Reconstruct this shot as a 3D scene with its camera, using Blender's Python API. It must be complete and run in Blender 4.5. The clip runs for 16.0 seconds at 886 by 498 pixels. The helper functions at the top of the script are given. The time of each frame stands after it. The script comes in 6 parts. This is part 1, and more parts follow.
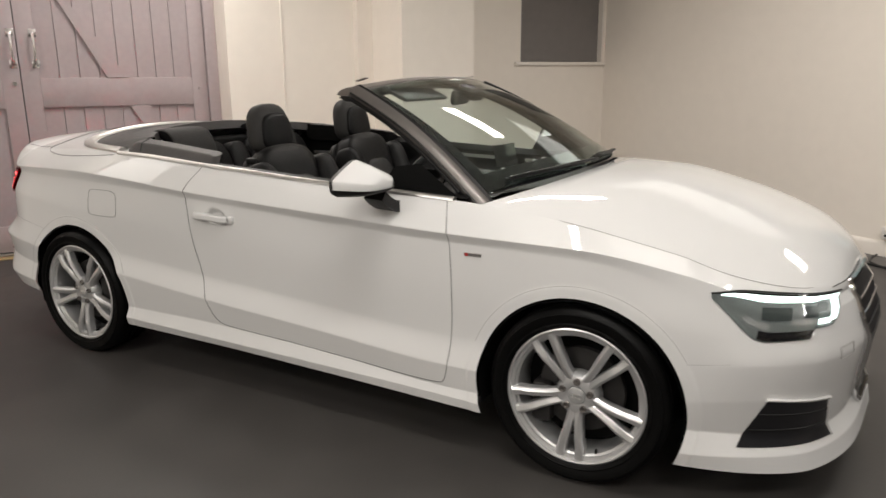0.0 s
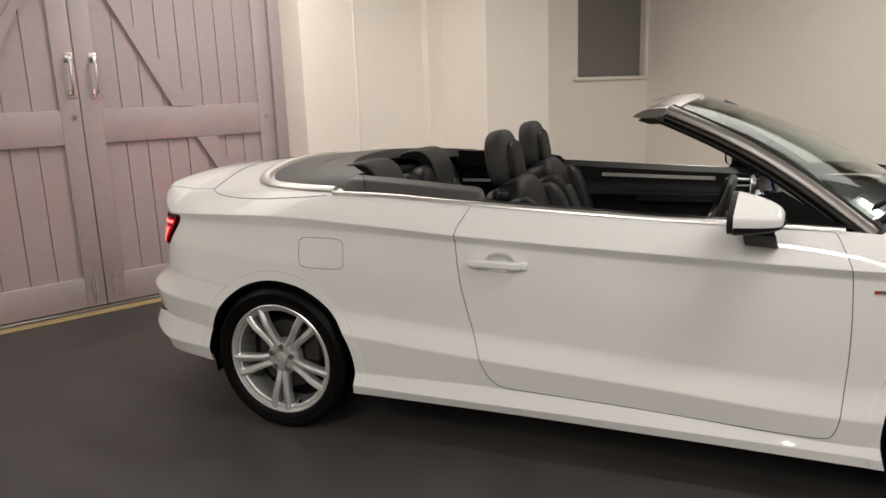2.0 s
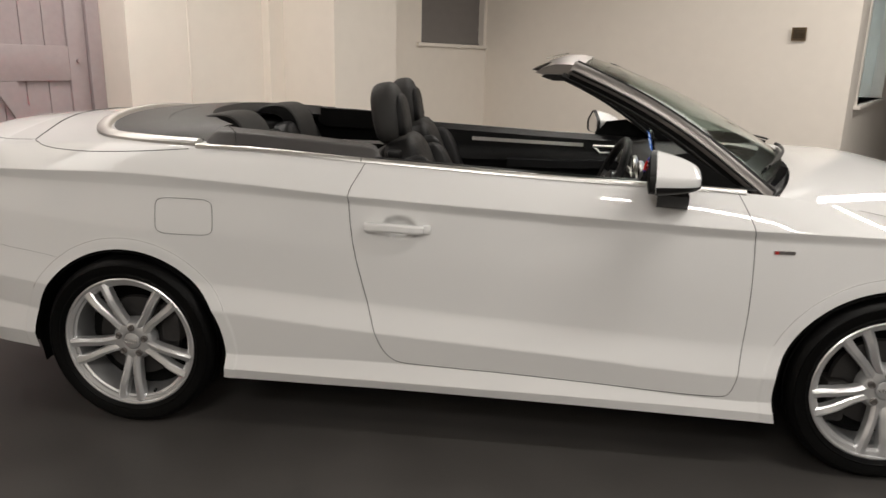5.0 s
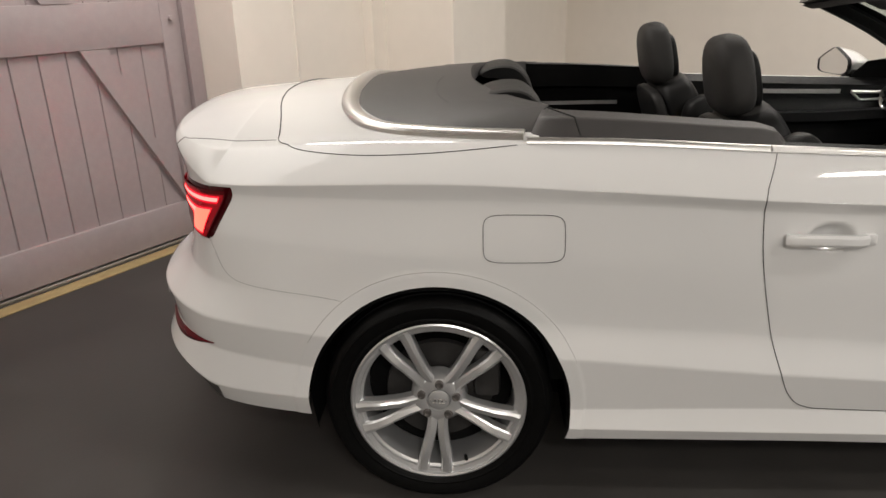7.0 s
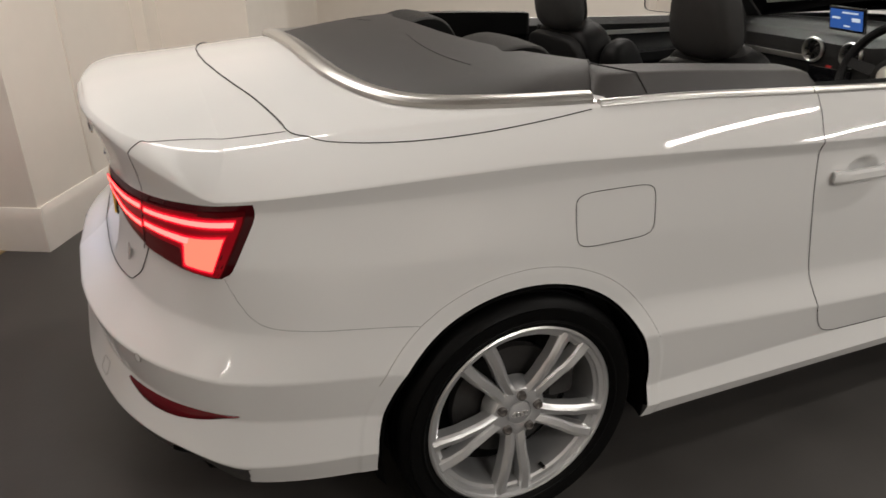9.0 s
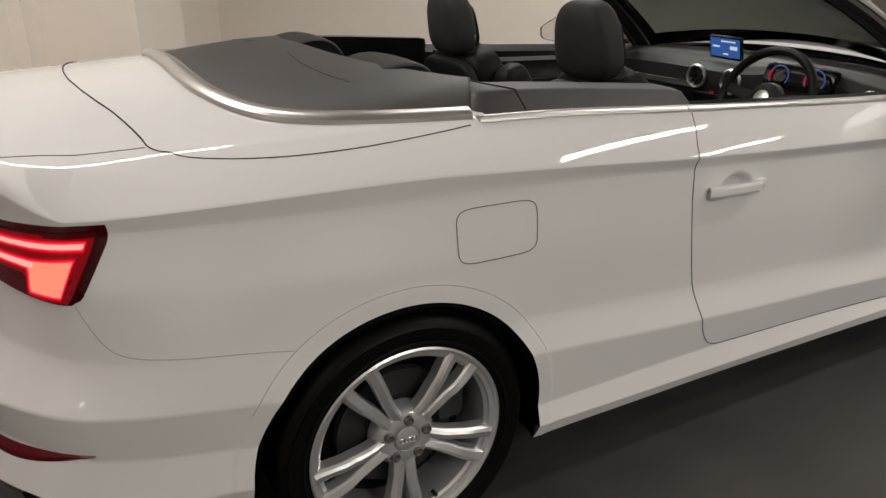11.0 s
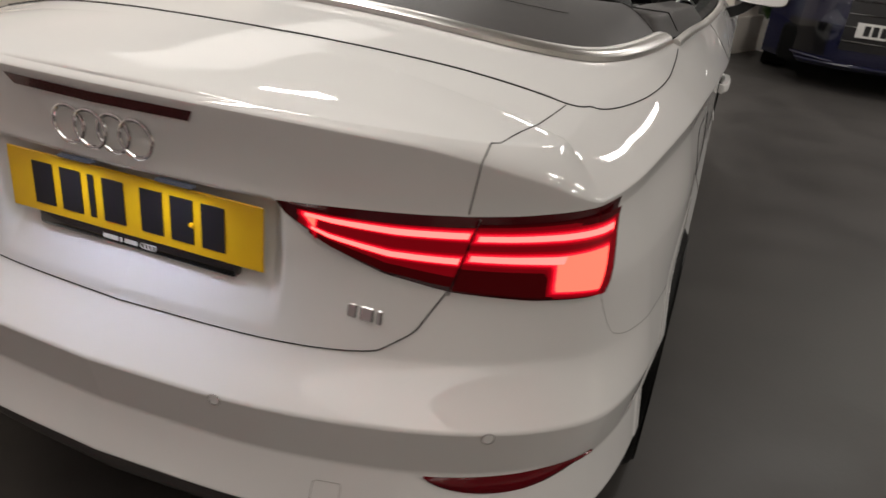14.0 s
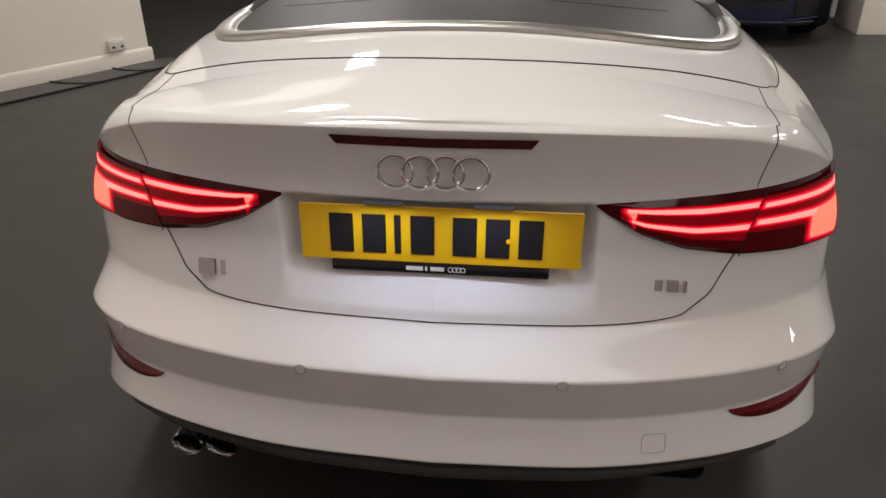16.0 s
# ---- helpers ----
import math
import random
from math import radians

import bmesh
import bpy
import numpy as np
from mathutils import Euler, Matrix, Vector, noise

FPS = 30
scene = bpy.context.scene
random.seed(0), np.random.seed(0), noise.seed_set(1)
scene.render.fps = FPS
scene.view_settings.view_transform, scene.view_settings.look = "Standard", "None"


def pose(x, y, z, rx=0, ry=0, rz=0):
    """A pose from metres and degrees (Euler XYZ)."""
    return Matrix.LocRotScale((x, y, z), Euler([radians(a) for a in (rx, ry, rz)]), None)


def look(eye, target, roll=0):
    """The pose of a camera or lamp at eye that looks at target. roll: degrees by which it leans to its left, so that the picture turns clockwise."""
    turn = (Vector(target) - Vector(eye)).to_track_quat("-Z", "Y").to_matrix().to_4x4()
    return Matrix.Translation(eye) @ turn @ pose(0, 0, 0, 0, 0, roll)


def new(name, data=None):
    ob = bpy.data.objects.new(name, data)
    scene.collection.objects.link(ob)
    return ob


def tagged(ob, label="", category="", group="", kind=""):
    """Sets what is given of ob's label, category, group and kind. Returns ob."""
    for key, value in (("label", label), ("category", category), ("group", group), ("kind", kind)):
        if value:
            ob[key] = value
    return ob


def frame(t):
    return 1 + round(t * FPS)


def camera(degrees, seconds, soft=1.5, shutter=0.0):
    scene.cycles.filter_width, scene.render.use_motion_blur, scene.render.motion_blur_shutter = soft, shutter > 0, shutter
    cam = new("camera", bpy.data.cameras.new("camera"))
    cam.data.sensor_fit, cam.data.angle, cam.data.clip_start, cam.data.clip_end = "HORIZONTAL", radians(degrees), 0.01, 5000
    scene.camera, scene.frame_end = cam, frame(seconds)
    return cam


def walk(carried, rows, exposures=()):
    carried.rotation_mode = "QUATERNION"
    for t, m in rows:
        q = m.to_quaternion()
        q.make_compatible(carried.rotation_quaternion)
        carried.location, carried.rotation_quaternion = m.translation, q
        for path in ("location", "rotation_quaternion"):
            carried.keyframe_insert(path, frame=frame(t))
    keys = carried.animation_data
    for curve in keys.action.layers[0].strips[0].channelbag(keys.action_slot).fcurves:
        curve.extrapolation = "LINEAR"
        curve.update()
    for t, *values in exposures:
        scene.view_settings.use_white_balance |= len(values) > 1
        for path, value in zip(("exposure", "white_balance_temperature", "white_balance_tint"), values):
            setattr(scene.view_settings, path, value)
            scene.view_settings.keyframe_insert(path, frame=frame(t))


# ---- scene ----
cam = camera(63.1, 16.0, shutter=0.3)
PATH = [
    (0, (1.988, -3.061, 1.374), (1.055, -1.356, 0.903), -0.4),
    (0.5, (1.646, -3.044, 1.351), (0.716, -1.34, 0.868), 1.1),
    (1, (1.192, -3.274, 1.395), (0.304, -1.544, 0.927), 0.6),
    (1.5, (0.763, -3.309, 1.392), (-0.067, -1.542, 0.956), -1.6),
    (2, (0.42, -3.334, 1.415), (-0.285, -1.513, 0.984), -2.0),
    (2.5, (0.197, -3.401, 1.415), (-0.328, -1.53, 0.944), -1.5),
    (3, (0.22, -3.371, 1.412), (-0.115, -1.459, 0.93), -1.3),
    (3.2, (0.265, -3.346, 1.412), (0.032, -1.418, 0.931), -1.0),
    (5.3, (-0.044, -3.146, 1.321), (-0.254, -1.223, 0.814), 1.7),
    (5.5, (-0.198, -3.11, 1.353), (-0.438, -1.192, 0.841), 1.6),
    (6, (-0.491, -2.875, 1.379), (-0.795, -0.991, 0.779), -0.7),
    (6.5, (-0.802, -2.687, 1.373), (-1.087, -0.809, 0.748), -2.0),
    (7, (-1.168, -2.597, 1.398), (-1.281, -0.722, 0.712), -1.7),
    (7.5, (-1.407, -2.477, 1.37), (-1.321, -0.609, 0.661), -2.6),
    (8, (-1.625, -2.264, 1.374), (-1.4, -0.436, 0.594), -4.0),
    (8.5, (-1.861, -2.162, 1.366), (-1.371, -0.397, 0.563), -2.5),
    (9, (-2.003, -2.101, 1.4), (-1.306, -0.42, 0.568), -1.1),
    (9.5, (-1.945, -2.133, 1.417), (-1.099, -0.502, 0.626), -0.9),
    (9.7, (-1.899, -2.142, 1.413), (-0.983, -0.531, 0.661), -0.8),
    (11.8, (-1.924, -2.019, 1.33), (-1.05, -0.385, 0.576), 1.4),
    (12, (-2.072, -1.912, 1.33), (-1.222, -0.287, 0.532), 1.5),
    (12.5, (-2.331, -1.646, 1.33), (-1.281, -0.262, 0.34), 7.1),
    (13, (-2.543, -1.332, 1.323), (-1.44, -0.018, 0.295), 0.8),
    (13.5, (-2.767, -1.071, 1.31), (-1.32, -0.065, 0.365), 2.4),
    (14, (-2.947, -0.853, 1.338), (-1.269, -0.269, 0.419), 5.0),
    (14.5, (-3.039, -0.532, 1.34), (-1.346, -0.054, 0.388), -0.7),
    (15, (-3.156, -0.33, 1.369), (-1.448, 0.042, 0.396), -2.2),
    (15.5, (-3.3, -0.228, 1.42), (-1.548, 0.059, 0.499), -3.2),
    (16, (-3.284, -0.147, 1.399), (-1.518, 0.053, 0.481), -0.3),
]
walk(cam, [(t, look(eye, target, roll)) for t, eye, target, roll in PATH], exposures=[(0, 0.09), (3.2, 0.08), (5.4, 0.04), (6.5, 0.08), (8, .02), (9, -0.14), (9.7, -0.1), (12.2, -0.28), (13.5, -.36), (14.1, -.33), (14.6, -0.42), (15.4, -.30), (16, -0.27)])

# ---------------------------------------------------------------- light
world = bpy.data.worlds.new("world")
scene.world = world
world.use_nodes = True
world.node_tree.nodes["Background"].inputs[0].default_value = (0.9, 0.95, 1.0, 1)
world.node_tree.nodes["Background"].inputs[1].default_value = 0.02

# the room stands at an angle to the car: room x along the window wall, room y along the garage door
ROOM = pose(0, 0, 0, 0, 0, -29.0)
CEIL = 2.95


def strip_light(x, y, length, width, power, turn=0.0):
    """A lamp of the size of a ceiling fitting's diffuser, in room coordinates."""
    lamp = bpy.data.lights.new("strip_lamp", "AREA")
    lamp.shape, lamp.size, lamp.size_y = "RECTANGLE", length, width
    lamp.energy, lamp.color = power, (1.0, 0.945, 0.885)
    ob = new("strip_lamp", lamp)
    ob.matrix_world = ROOM @ pose(x, y, CEIL - 0.075, 0, 0, turn)
    return ob


# ---------------------------------------------------------------- materials
def mat(name, base, rough=0.5, metal=0.0, vary=0.06, scale=40.0, bump=0.0, bscale=300.0, coat=0.0, rvary=0.0, vscale=None, spec=0.5):
    """A surface with tone variation at two scales, roughness variation and fine relief."""
    m = bpy.data.materials.new(name)
    m.use_nodes = True
    nt = m.node_tree
    b = nt.nodes["Principled BSDF"]
    b.inputs["Roughness"].default_value, b.inputs["Metallic"].default_value = rough, metal
    b.inputs["Coat Weight"].default_value, b.inputs["Coat Roughness"].default_value = coat, 0.03
    b.inputs["Specular IOR Level"].default_value = spec
    tc = nt.nodes.new("ShaderNodeTexCoord")
    n1, n2 = nt.nodes.new("ShaderNodeTexNoise"), nt.nodes.new("ShaderNodeTexNoise")
    n1.inputs["Scale"].default_value, n2.inputs["Scale"].default_value = scale, vscale or scale * 0.08
    n1.inputs["Detail"].default_value = n2.inputs["Detail"].default_value = 5
    add = nt.nodes.new("ShaderNodeMath")
    add.operation = "ADD"
    nt.links.new(tc.outputs["Object"], n1.inputs["Vector"])
    nt.links.new(tc.outputs["Object"], n2.inputs["Vector"])
    nt.links.new(n1.outputs["Fac"], add.inputs[0])
    nt.links.new(n2.outputs["Fac"], add.inputs[1])
    ramp = nt.nodes.new("ShaderNodeMapRange")
    ramp.inputs["From Min"].default_value, ramp.inputs["From Max"].default_value = 0.6, 1.4
    ramp.inputs["To Min"].default_value, ramp.inputs["To Max"].default_value = 1 - vary, 1 + vary
    nt.links.new(add.outputs[0], ramp.inputs["Value"])
    mix = nt.nodes.new("ShaderNodeVectorMath")
    mix.operation = "SCALE"
    mix.inputs[0].default_value = base
    nt.links.new(ramp.outputs[0], mix.inputs["Scale"])
    nt.links.new(mix.outputs[0], b.inputs["Base Color"])
    if rvary:
        rr = nt.nodes.new("ShaderNodeMapRange")
        rr.inputs["From Min"].default_value, rr.inputs["From Max"].default_value = 0.6, 1.4
        rr.inputs["To Min"].default_value, rr.inputs["To Max"].default_value = max(0.0, rough - rvary), rough + rvary
        nt.links.new(add.outputs[0], rr.inputs["Value"])
        nt.links.new(rr.outputs[0], b.inputs["Roughness"])
    if bump:
        n3, bp = nt.nodes.new("ShaderNodeTexNoise"), nt.nodes.new("ShaderNodeBump")
        n3.inputs["Scale"].default_value, n3.inputs["Detail"].default_value = bscale, 4
        bp.inputs["Strength"].default_value, bp.inputs["Distance"].default_value = bump, 0.002
        nt.links.new(tc.outputs["Object"], n3.inputs["Vector"])
        nt.links.new(n3.outputs["Fac"], bp.inputs["Height"])
        nt.links.new(bp.outputs[0], b.inputs["Normal"])
    return m


def glow(name, colour, strength, base=(0.05, 0.0, 0.0)):
    m = bpy.data.materials.new(name)
    m.use_nodes = True
    b = m.node_tree.nodes["Principled BSDF"]
    b.inputs["Base Color"].default_value = (*base, 1)
    b.inputs["Emission Color"].default_value = (*colour, 1)
    b.inputs["Emission Strength"].default_value = strength
    b.inputs["Roughness"].default_value = 0.25
    b.inputs["Specular IOR Level"].default_value = 0.2
    return m


def glass(name, colour, rough=0.0, ior=1.45):
    m = bpy.data.materials.new(name)
    m.use_nodes = True
    b = m.node_tree.nodes["Principled BSDF"]
    b.inputs["Base Color"].default_value = (*colour, 1)
    b.inputs["Transmission Weight"].default_value = 1.0
    b.inputs["Roughness"].default_value, b.inputs["IOR"].default_value = rough, ior
    return m


PAINT = mat("white_car_paint", (0.76, 0.76, 0.752), 0.5, 0, 0.012, 3.0, 0.0, coat=1.0, spec=0.0)
GAP_PALE = mat("fine_joint", (0.33, 0.32, 0.31), 0.6, 0, 0.1)
GAP = mat("panel_gap", (0.015, 0.015, 0.015), 0.7, 0, 0.1)
TRIM_BLACK = mat("black_plastic", (0.009, 0.009, 0.009), 0.45, 0, 0.15, 90, 0.15, 700, spec=0.3)
PLASTIC_DARK = mat("dark_grey_plastic", (0.014, 0.0137, 0.0137), 0.5, 0, 0.12, 60, 0.25, 600, spec=0.25)
VALANCE = mat("grey_diffuser_plastic", (0.055, 0.052, 0.050), 0.5, 0, 0.12, 60, 0.25, 600)
SOFTTOP = mat("dark_grey_leatherette", (0.046, 0.043, 0.042), 0.52, 0, 0.12, 18, 0.35, 500)
LEATHER = mat("black_leather", (0.005, 0.005, 0.0052), 0.46, 0, 0.2, 25, 0.4, 420, rvary=0.07, spec=0.18)
LEATHER_GREY = mat("grey_leather", (0.032, 0.031, 0.030), 0.6, 0, 0.2, 25, 0.5, 420, rvary=0.05, spec=0.22)
CARPET = mat("black_carpet", (0.005, 0.005, 0.005), 0.95, 0, 0.3, 200, 0.6, 500, spec=0.1)
ALU = mat("satin_aluminium", (0.66, 0.65, 0.63), 0.36, 1.0, 0.05, 30, rvary=0.05)
PILLAR = mat("dark_satin_aluminium", (0.20, 0.186, 0.176), 0.42, 0.75, 0.08, 30, rvary=0.05)
HEADER = mat("grey_satin_aluminium", (0.30, 0.28, 0.265), 0.44, 0.8, 0.06, 30, rvary=0.05)
LAMP_INNER = mat("smoked_lamp_housing", (0.17, 0.19, 0.187), 0.3, 0.4, 0.1, 40)
LAMP_DEEP = mat("lamp_recess", (0.055, 0.068, 0.066), 0.25, 0.3, 0.1, 40)
LAMP_CLEAR = mat("pale_lamp_trim", (0.55, 0.57, 0.56), 0.2, 0.6, 0.05, 40)
CHROME = mat("chrome", (0.80, 0.80, 0.80), 0.08, 1.0, 0.02, 20)
ALLOY = mat("silver_alloy", (0.73, 0.735, 0.74), 0.34, 0.76, 0.02, 12, coat=0.3, rvary=0.03)
TYRE = mat("tyre_rubber", (0.0028, 0.0028, 0.0028), 0.46, 0, 0.25, 30, 0.3, 300, rvary=0.1, spec=0.12)
BRAKE = mat("dull_brake_iron", (0.035, 0.033, 0.032), 0.55, 0.4, 0.25, 60, rvary=0.1)
LENS_RED = mat("red_lens", (0.050, 0.0010, 0.003), 0.10, 0, 0.05, 10, coat=0.15, spec=0.25)
REFLECTOR = mat("red_reflector", (0.11, 0.002, 0.006), 0.15, 0, 0.05, 10, coat=0.2, spec=0.25)
LENS_LIT = glow("lit_red_lens", (1.0, 0.002, 0.016), 0.15, (0.10, 0.002, 0.006))
LENS_MID = mat("deep_red_lens", (0.06, 0.002, 0.004), 0.12, 0, 0.05, 10, coat=0.8)
LENS_DIM = glow("dim_red_lens", (1.0, 0.002, 0.016), 0.028, (0.03, 0.001, 0.002))
LENS_DARK = mat("dark_red_lens", (0.05, 0.001, 0.003), 0.12, 0, 0.05, 10, coat=1.0)
HALO_FAINT = glow("faint_red_halo", (1.0, 0.002, 0.018), 0.34)
HALO_RED = glow("red_led", (1.0, 0.003, 0.022), 0.80)
HALO_HOT = glow("hot_red_halo", (1.0, 0.014, 0.030), 2.4)
LED_CORE = glow("bright_red_led", (1.0, 0.062, 0.052), 8.0)
LED_BLOCK = glow("lit_red_block", (1.0, 0.070, 0.044), 4.6)
LED_WHITE = glow("white_led", (0.80, 1.0, 0.95), 2.4, (0.6, 0.6, 0.6))
LED_COOL = glow("plate_lamp", (0.72, 0.78, 1.0), 0.06, (0.06, 0.06, 0.07))
SCREEN = glow("blue_screen", (0.05, 0.16, 0.55), 0.6, (0.01, 0.01, 0.02))
SCREEN_WHITE = glow("screen_white", (0.8, 0.9, 1.0), 0.7, (0.1, 0.1, 0.1))
DIAL_RED = glow("dial_red", (1.0, 0.05, 0.03), 0.25)
DIAL_BLUE = glow("dial_blue", (0.25, 0.3, 1.0), 0.2, (0.02, 0.02, 0.05))
WINDSCREEN = glass("tinted_glass", (0.80, 0.92, 0.88))
CLEAR = glass("clear_lens", (0.97, 0.98, 0.98))
MIRROR = mat("mirror_glass", (0.85, 0.85, 0.86), 0.02, 1.0, 0.0)
PLATE_YELLOW = mat("reflective_yellow", (0.78, 0.46, 0.005), 0.28, 0, 0.03, 400, coat=0.5)
PLATE_WHITE = mat("reflective_white", (0.72, 0.72, 0.70), 0.3, 0, 0.03, 400, coat=0.5)
INK = mat("black_ink", (0.010, 0.010, 0.012), 0.4, 0, 0.05)
RED_ENAMEL = mat("red_enamel", (0.45, 0.02, 0.02), 0.3, 0, 0.05, coat=0.6)
GLOSS_BLACK = mat("gloss_black", (0.006, 0.006, 0.007), 0.12, 0, 0.05, coat=0.7)
HONEY = mat("black_grille_mesh", (0.012, 0.012, 0.014), 0.35, 0, 0.1)
NAVY = mat("navy_car_paint", (0.006, 0.007, 0.034), 0.25, 0.2, 0.05, 5, coat=1.0)
WALL = mat("white_wall_paint", (0.85, 0.79, 0.715), 0.62, 0, 0.025, 9.0, 0.12, 160, vscale=0.7)
WOODWORK = mat("white_gloss_woodwork", (0.80, 0.75, 0.69), 0.35, 0, 0.03, 14, 0.08, 120)
CEILING = mat("white_ceiling_paint", (0.80, 0.76, 0.70), 0.8, 0, 0.02, 6)
DOORPAINT = mat("mauve_grey_door_paint", (0.37, 0.315, 0.32), 0.48, 0, 0.07, 24, 0.25, 90, rvary=0.06)
FLOOR = mat("dark_grey_resin_floor", (0.056, 0.0521, 0.0492), 0.44, 0, 0.26, 3.5, 0.14, 60, rvary=0.10, vscale=0.45, spec=0.32)
MATSTRIP = mat("grey_floor_strip", (0.10, 0.094, 0.088), 0.6, 0, 0.1, 12, 0.1, 90)
YELLOW = mat("worn_yellow_threshold", (0.36, 0.27, 0.13), 0.65, 0, 0.25, 18, 0.2, 70)
BLIND = mat("grey_roller_blind", (0.20, 0.185, 0.178), 0.75, 0, 0.05, 120, 0.3, 700)
BRONZE = mat("bronze_vent", (0.16, 0.11, 0.06), 0.4, 0.6, 0.15, 60)
SOCKET = mat("white_socket_plastic", (0.78, 0.75, 0.71), 0.3, 0, 0.02)
HANDLE = mat("brushed_steel_handle", (0.70, 0.68, 0.67), 0.25, 1.0, 0.05, 50)
GREEN = mat("green_leaf", (0.05, 0.11, 0.025), 0.55, 0, 0.3, 40)
CYAN = glow("office_glow_panel", (0.62, 0.88, 1.0), 3.0, (0.5, 0.5, 0.5))


# ---------------------------------------------------------------- mesh helpers
def mesh_of(name, verts, faces, material, sharp=35.0, normals=None):
    me = bpy.data.meshes.new(name)
    me.from_pydata([tuple(map(float, v)) for v in verts], [], [tuple(map(int, f)) for f in faces])
    me.materials.append(material)
    me.polygons.foreach_set("use_smooth", [True] * len(me.polygons))
    me.update()
    if normals is not None:
        me.normals_split_custom_set_from_vertices([tuple(map(float, n)) for n in normals])
    elif sharp < 180:
        me.set_sharp_from_angle(angle=radians(sharp))
    return me


def part(name, geo, material, parent=None, label="", m=None, sharp=35.0, normals=None):
    """One mesh object, under a thing or a part; geo is (verts, faces) or a bmesh."""
    if isinstance(geo, bmesh.types.BMesh):
        me = bpy.data.meshes.new(name)
        geo.to_mesh(me)
        geo.free()
        me.materials.append(material)
        me.polygons.foreach_set("use_smooth", [True] * len(me.polygons))
        me.set_sharp_from_angle(angle=radians(sharp))
    else:
        me = mesh_of(name, geo[0], geo[1], material, sharp, normals)
    ob = new(name, me)
    if parent:
        ob.parent = parent
    if m is not None:
        ob.matrix_local = m
    return tagged(ob, label)


def thing(name, label, category, m=None, group="", kind=""):
    ob = new(name)
    ob.empty_display_size = 0.1
    if m is not None:
        ob.matrix_world = m
    return tagged(ob, label, category, group, kind)


def joined(*geos):
    vs, fs = [], []
    for v, f in geos:
        k = len(vs)
        vs += [tuple(p) for p in v]
        fs += [tuple(i + k for i in g) for g in f]
    return vs, fs


def moved(geo, m):
    return [tuple(m @ Vector(p)) for p in geo[0]], geo[1]


def grid(fn, nu, nv, wrap_u=False, wrap_v=False, flip=False):
    vs = [fn(i / (nu if wrap_u else nu - 1), j / (nv if wrap_v else nv - 1)) for i in range(nu) for j in range(nv)]
    fs = []
    for i in range(nu if wrap_u else nu - 1):
        for j in range(nv if wrap_v else nv - 1):
            a, b = i * nv + j, i * nv + (j + 1) % nv
            c, d = ((i + 1) % nu) * nv + (j + 1) % nv, ((i + 1) % nu) * nv + j
            fs.append((a, b, c, d) if flip else (a, d, c, b))
    return vs, fs


def rbox(sx, sy, sz, r=0.01, seg=3, taper=None, cut=0):
    """A box centred on its base with rounded edges. taper: scale of the top in x and y."""
    bm = bmesh.new()
    bmesh.ops.create_cube(bm, size=1.0)
    for v in bm.verts:
        t = taper if taper and v.co.z > 0 else (1, 1)
        v.co = Vector((v.co.x * sx * t[0], v.co.y * sy * t[1], (v.co.z + 0.5) * sz))
    if r > 0:
        bmesh.ops.bevel(bm, geom=bm.edges[:], offset=min(r, 0.49 * min(sx, sy, sz)), segments=seg, profile=0.5, affect="EDGES")
    bm.verts.index_update()
    geo = [tuple(v.co) for v in bm.verts], [tuple(v.index for v in f.verts) for f in bm.faces]
    bm.free()
    return geo


def block(x0, x1, y0, y1, z0, z1, r=0.0, seg=2):
    return moved(rbox(x1 - x0, y1 - y0, z1 - z0, r, seg), pose((x0 + x1) / 2, (y0 + y1) / 2, z0))


def lathe(profile, n=48, axis="y"):
    """Profile of (radius, along) turned round the axis."""
    def fn(u, v):
        k = v * (len(profile) - 1)
        r, a = profile[int(round(k))]
        c, s = math.cos(u * 2 * math.pi), math.sin(u * 2 * math.pi)
        return (r * c, a, r * s) if axis == "y" else (r * c, r * s, a)
    return grid(fn, n, len(profile), wrap_u=True, flip=(axis == "z"))


def tube(points, radius, n=8, closed=False, caps=True):
    """A round bar along points; radius a number or one for each point."""
    pts = [Vector(p) for p in points]
    rs = list(radius) if hasattr(radius, "__len__") else [radius] * len(pts)
    vs, fs = [], []
    side = None
    for i, p in enumerate(pts):
        a = pts[i - 1] if (i or closed) else pts[i]
        b = pts[(i + 1) % len(pts)] if (i < len(pts) - 1 or closed) else pts[i]
        d = (b - a).normalized()
        if side is None:
            side = d.orthogonal().normalized()
        side = (side - d * side.dot(d)).normalized()
        up = d.cross(side)
        for k in range(n):
            w = 2 * math.pi * k / n
            vs.append(tuple(p + rs[i] * (math.cos(w) * side + math.sin(w) * up)))
    m = len(pts)
    for i in range(m if closed else m - 1):
        for k in range(n):
            a, b = i * n + k, i * n + (k + 1) % n
            c, d = ((i + 1) % m) * n + (k + 1) % n, ((i + 1) % m) * n + k
            fs.append((a, b, c, d))
    if caps and not closed:
        fs += [tuple(reversed(range(n))), tuple(range((m - 1) * n, m * n))]
    return vs, fs


